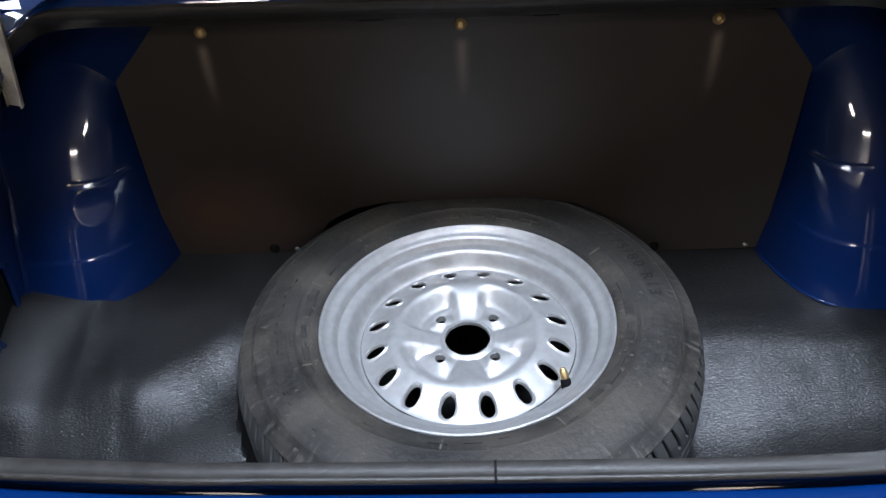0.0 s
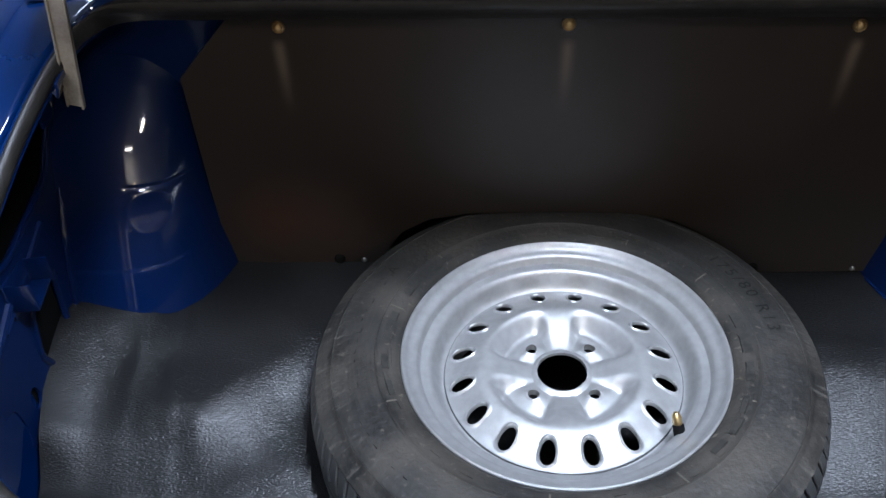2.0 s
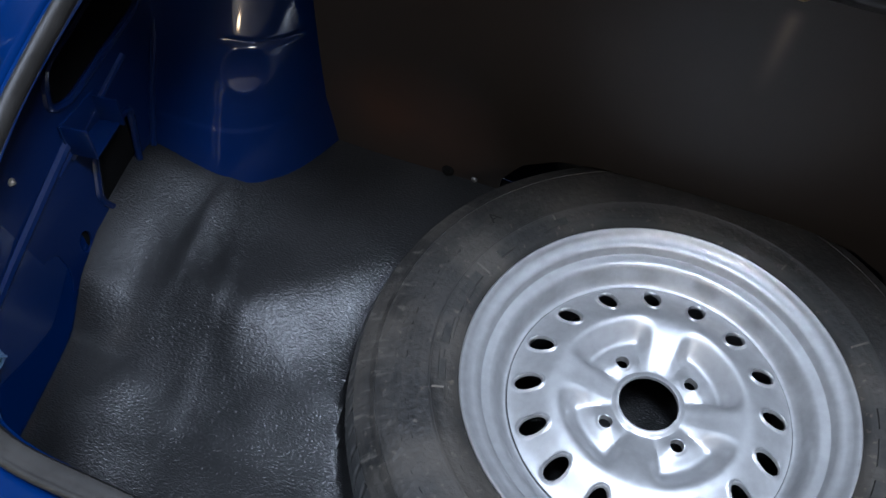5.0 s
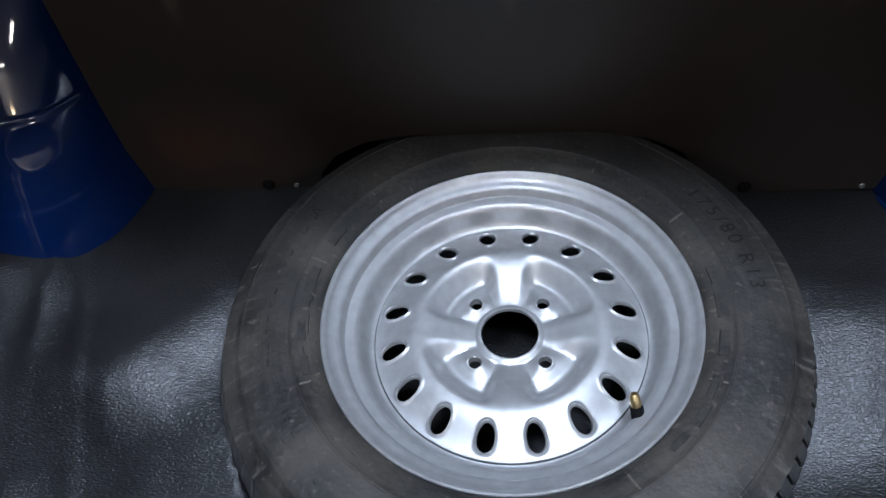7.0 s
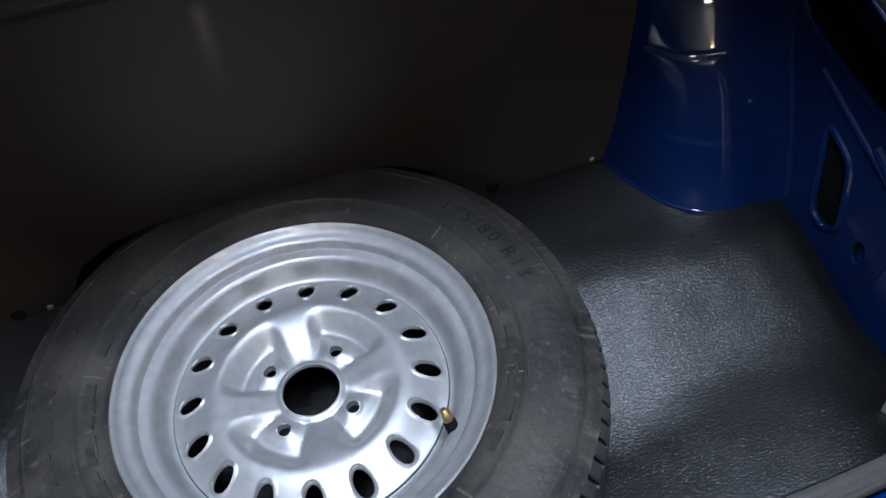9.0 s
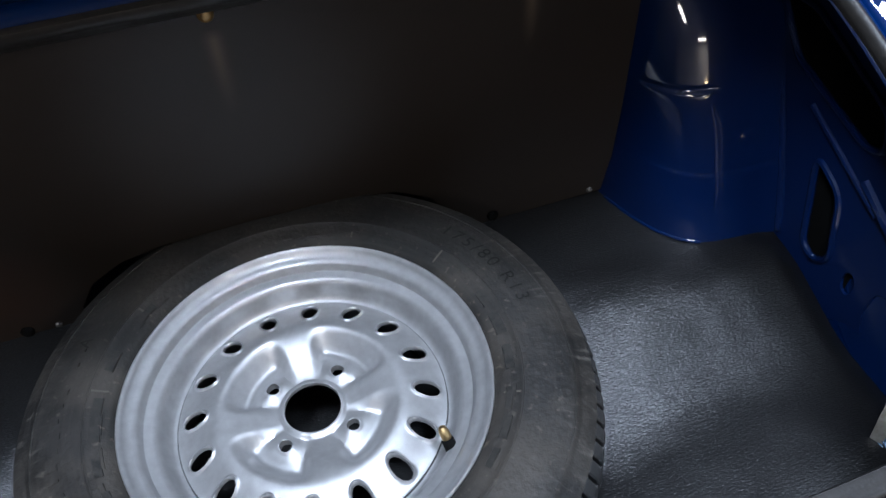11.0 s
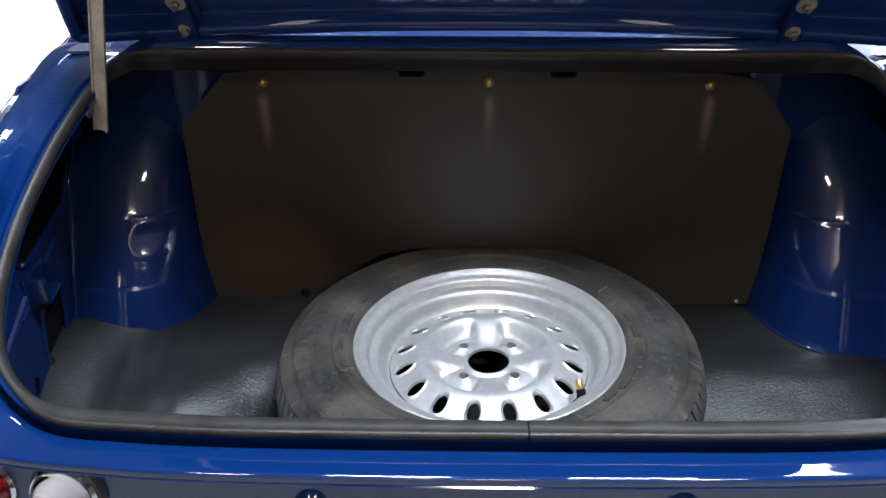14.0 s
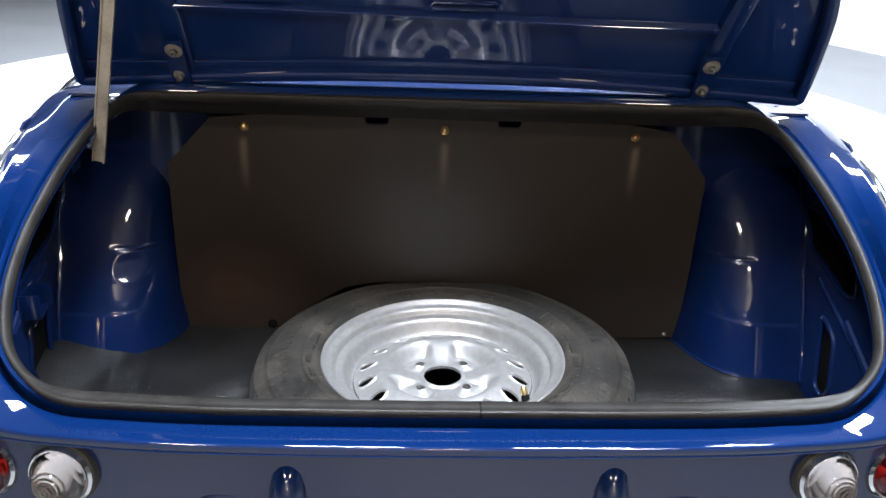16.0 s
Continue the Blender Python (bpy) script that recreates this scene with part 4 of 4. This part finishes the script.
# tyre carcass
ZM = 0.633
side_p = [(0.172, 0.055), (0.1805, 0.064), (0.1860, 0.0685), (0.1885, 0.0735), (0.193, 0.0772), (0.199, 0.0794), (0.206, 0.0806), (0.2122, 0.0812), (0.2130, 0.0820), (0.2142, 0.0820), (0.2150, 0.0812), (0.226, 0.0812), (0.238, 0.0802), (0.250, 0.0780), (0.2585, 0.0752), (0.2615, 0.0738), (0.2622, 0.0744), (0.2636, 0.0738), (0.2645, 0.0722), (0.2690, 0.0695), (0.275, 0.0660), (0.281, 0.0615)]
side_p = [(r if r < 0.188 else 0.188 + (r - 0.188) * 1.055, h + 0.002 * smooth(0.19, 0.22, r)) for r, h in side_p]
prof = [(r, ZM + h) for r, h in side_p] + [(0.2850, ZM + 0.055), (0.2860, ZM + 0.05), (0.2860, ZM - 0.05), (0.2850, ZM - 0.055)] + [(r, ZM - h) for r, h in side_p[::-1]]
part("tyre_carcass", revolve(prof, seg=192), TYRE, wheel, "dusty black tyre with scuffed sidewall")

# tread blocks: shoulder lugs in two rows and ribs between
NB = 92


def lug(a0, a1, zs, skew):
    b = bmesh.new()
    sec = [(0.2835, 0), (0.2875, 0.15), (0.2910, 0.36), (0.2945, 0.62), (0.2968, 1.0), (0.2850, 1.0)]
    rws = []
    for q, a in ((0.0, a0), (0.12, a0 + 0.12 * (a1 - a0)), (0.88, a0 + 0.88 * (a1 - a0)), (1.0, a1)):
        cut = 0.0015 if q in (0.0, 1.0) else 0.0
        rws.append([((r - cut) * math.cos(a + skew * f), (r - cut) * math.sin(a + skew * f), zs[0] + (zs[1] - zs[0]) * f) for r, f in sec])
    vs = [[b.verts.new(p) for p in r] for r in rws]
    for p, q in zip(vs, vs[1:]):
        for i in range(len(p)):
            j = (i + 1) % len(p)
            b.faces.new((p[i], p[j], q[j], q[i]))
    b.faces.new(vs[0][::-1]), b.faces.new(vs[-1])
    bmesh.ops.recalc_face_normals(b, faces=b.faces)
    return b


step = 2 * math.pi / NB
for sgn in (1, -1):
    base_lug = lug(0.0, step * 0.80, (ZM + sgn * 0.064, ZM + sgn * 0.026), 0.035 * sgn)
    me = bpy.data.meshes.new("tread_lug")
    base_lug.transform(Matrix.Translation((0, 0, -0.55)))
    base_lug.to_mesh(me)
    base_lug.free()
    me.materials.append(TREAD)
    for k in range(NB):
        o = new("tread_lug", me)
        o.parent = wheel
        o.rotation_euler = (0, 0, k * step + 0.02 * sgn)
ribs = []
for zc in (-0.014, 0.014):
    ribs.append(revolve([(0.285, ZM + zc - 0.010), (0.2955, ZM + zc - 0.0095), (0.2968, ZM + zc - 0.006), (0.2968, ZM + zc + 0.006), (0.2955, ZM + zc + 0.0095), (0.285, ZM + zc + 0.010)], seg=128))
part("tread_ribs", join(*ribs), TREAD, wheel)

# sidewall lettering and moulded marks


def side_h(r):
    for (r0, h0), (r1, h1) in zip(side_p, side_p[1:]):
        if r0 <= r <= r1:
            return ZM + h0 + (h1 - h0) * (r - r0) / (r1 - r0)
    return ZM + 0.07


def arc_text(text, radius, angle, size, material, name, spacing=1.0):
    """Raised letters along the sidewall, feet towards the hub, starting at the angle and running clockwise."""
    cu = bpy.data.curves.new("letters", "FONT")
    cu.body, cu.size, cu.space_character = text, size, spacing
    tmp = new("letters", cu)
    bpy.context.view_layer.update()
    me = bpy.data.meshes.new_from_object(tmp.evaluated_get(bpy.context.evaluated_depsgraph_get()))
    bpy.data.objects.remove(tmp)
    b = bmesh.new()
    b.from_mesh(me)
    bmesh.ops.triangulate(b, faces=b.faces[:])
    bmesh.ops.subdivide_edges(b, edges=b.edges[:], cuts=1)
    for v in b.verts:
        r = radius + v.co.y
        a = angle - v.co.x / radius
        v.co = (r * math.cos(a), r * math.sin(a), side_h(r) + 0.0011)
    part(name, b, material, wheel, smooth=False)


arc_text("175/80 R13", 0.2335, radians(37), 0.022, MARK, "sidewall_lettering", 1.32)
arc_text("A", 0.2355, radians(150), 0.019, MARK, "sidewall_lettering")


def arc_bar(r0, r1, a0, a1, material=TREAD, h=0.0011):
    rows_ = []
    for k in range(7):
        a = a0 + (a1 - a0) * k / 6
        rows_.append([(r * math.cos(a), r * math.sin(a), side_h(r) + (h if 0 < q < 3 else -0.001)) for q, r in enumerate((r0, r0 + 0.0008, r1 - 0.0008, r1))])
    return loft(rows_, closed=False)


rng = random.Random(5)
marks = []
for a in range(60, 350, 11):
    if rng.random() < 0.75:
        r = rng.choice((0.197, 0.202))
        marks.append(arc_bar(r, r + rng.uniform(0.004, 0.010), radians(a), radians(a + rng.uniform(2.5, 7))))
for a in range(150, 232, 4):
    if rng.random() < 0.8:
        r = rng.uniform(0.235, 0.239)
        marks.append(arc_bar(r, r + 0.011, radians(a), radians(a + rng.uniform(0.7, 1.6))))
# worn raised bars in the moulded fields beside the bead
for a0, a1, r0, r1 in ((7, 13, 0.1985, 0.2085), (-4, 4, 0.1975, 0.2095), (-16, -8, 0.1985, 0.2085), (-29, -22, 0.1985, 0.2060), (-38, -31, 0.1995, 0.2085), (-47, -41, 0.1985, 0.2065), (131, 138, 0.1985, 0.2070), (149, 156, 0.1985, 0.2080), (165, 171, 0.1985, 0.2085), (174, 179, 0.1985, 0.2085), (184, 190, 0.1995, 0.2085), (195, 201, 0.1995, 0.2075)):
    part("worn_bar", arc_bar(r0, r1, radians(a0), radians(a1), WORN, 0.0016), WORN, wheel)
for b in marks:
    part("moulded_mark", b, TYRE, wheel)
lines = [arc_bar(0.196, 0.2135, radians(a), radians(a + 0.6), DUSTED, 0.0012) for a in (31.7, 62, -23.9, 134, 162.3, 203, 262, 300)]
for b in lines:
    part("moulded_line", b, DUSTED, wheel)

# valve
va = Vector((0.1205, -0.106, 0.669))
vd = (Vector((0.114, -0.089, 0.698)) - va).normalized()
valve = part("valve", turned([(0.0095, -0.006), (0.0095, 0.001), (0.0078, 0.005), (0.0066, 0.012), (0.0062, 0.023), (0.0055, 0.0245)], toward(va, vd), 20), DULL_BLACK, wheel, "black rubber tyre valve")
part("valve_cap", turned([(0.0046, 0.0235), (0.0050, 0.025), (0.0050, 0.033), (0.0043, 0.0355), (0.0030, 0.038)], toward(va, vd), 16), BRASS, valve, "brass valve tip")

# the wheel lies a little higher on its right side
wheel.matrix_world = Matrix.Translation((0.0015, 0, 0.668)) @ pose(0, 0, 0, 0, -1.5, 0) @ Matrix.Translation((0, 0, 0.55 - 0.668))
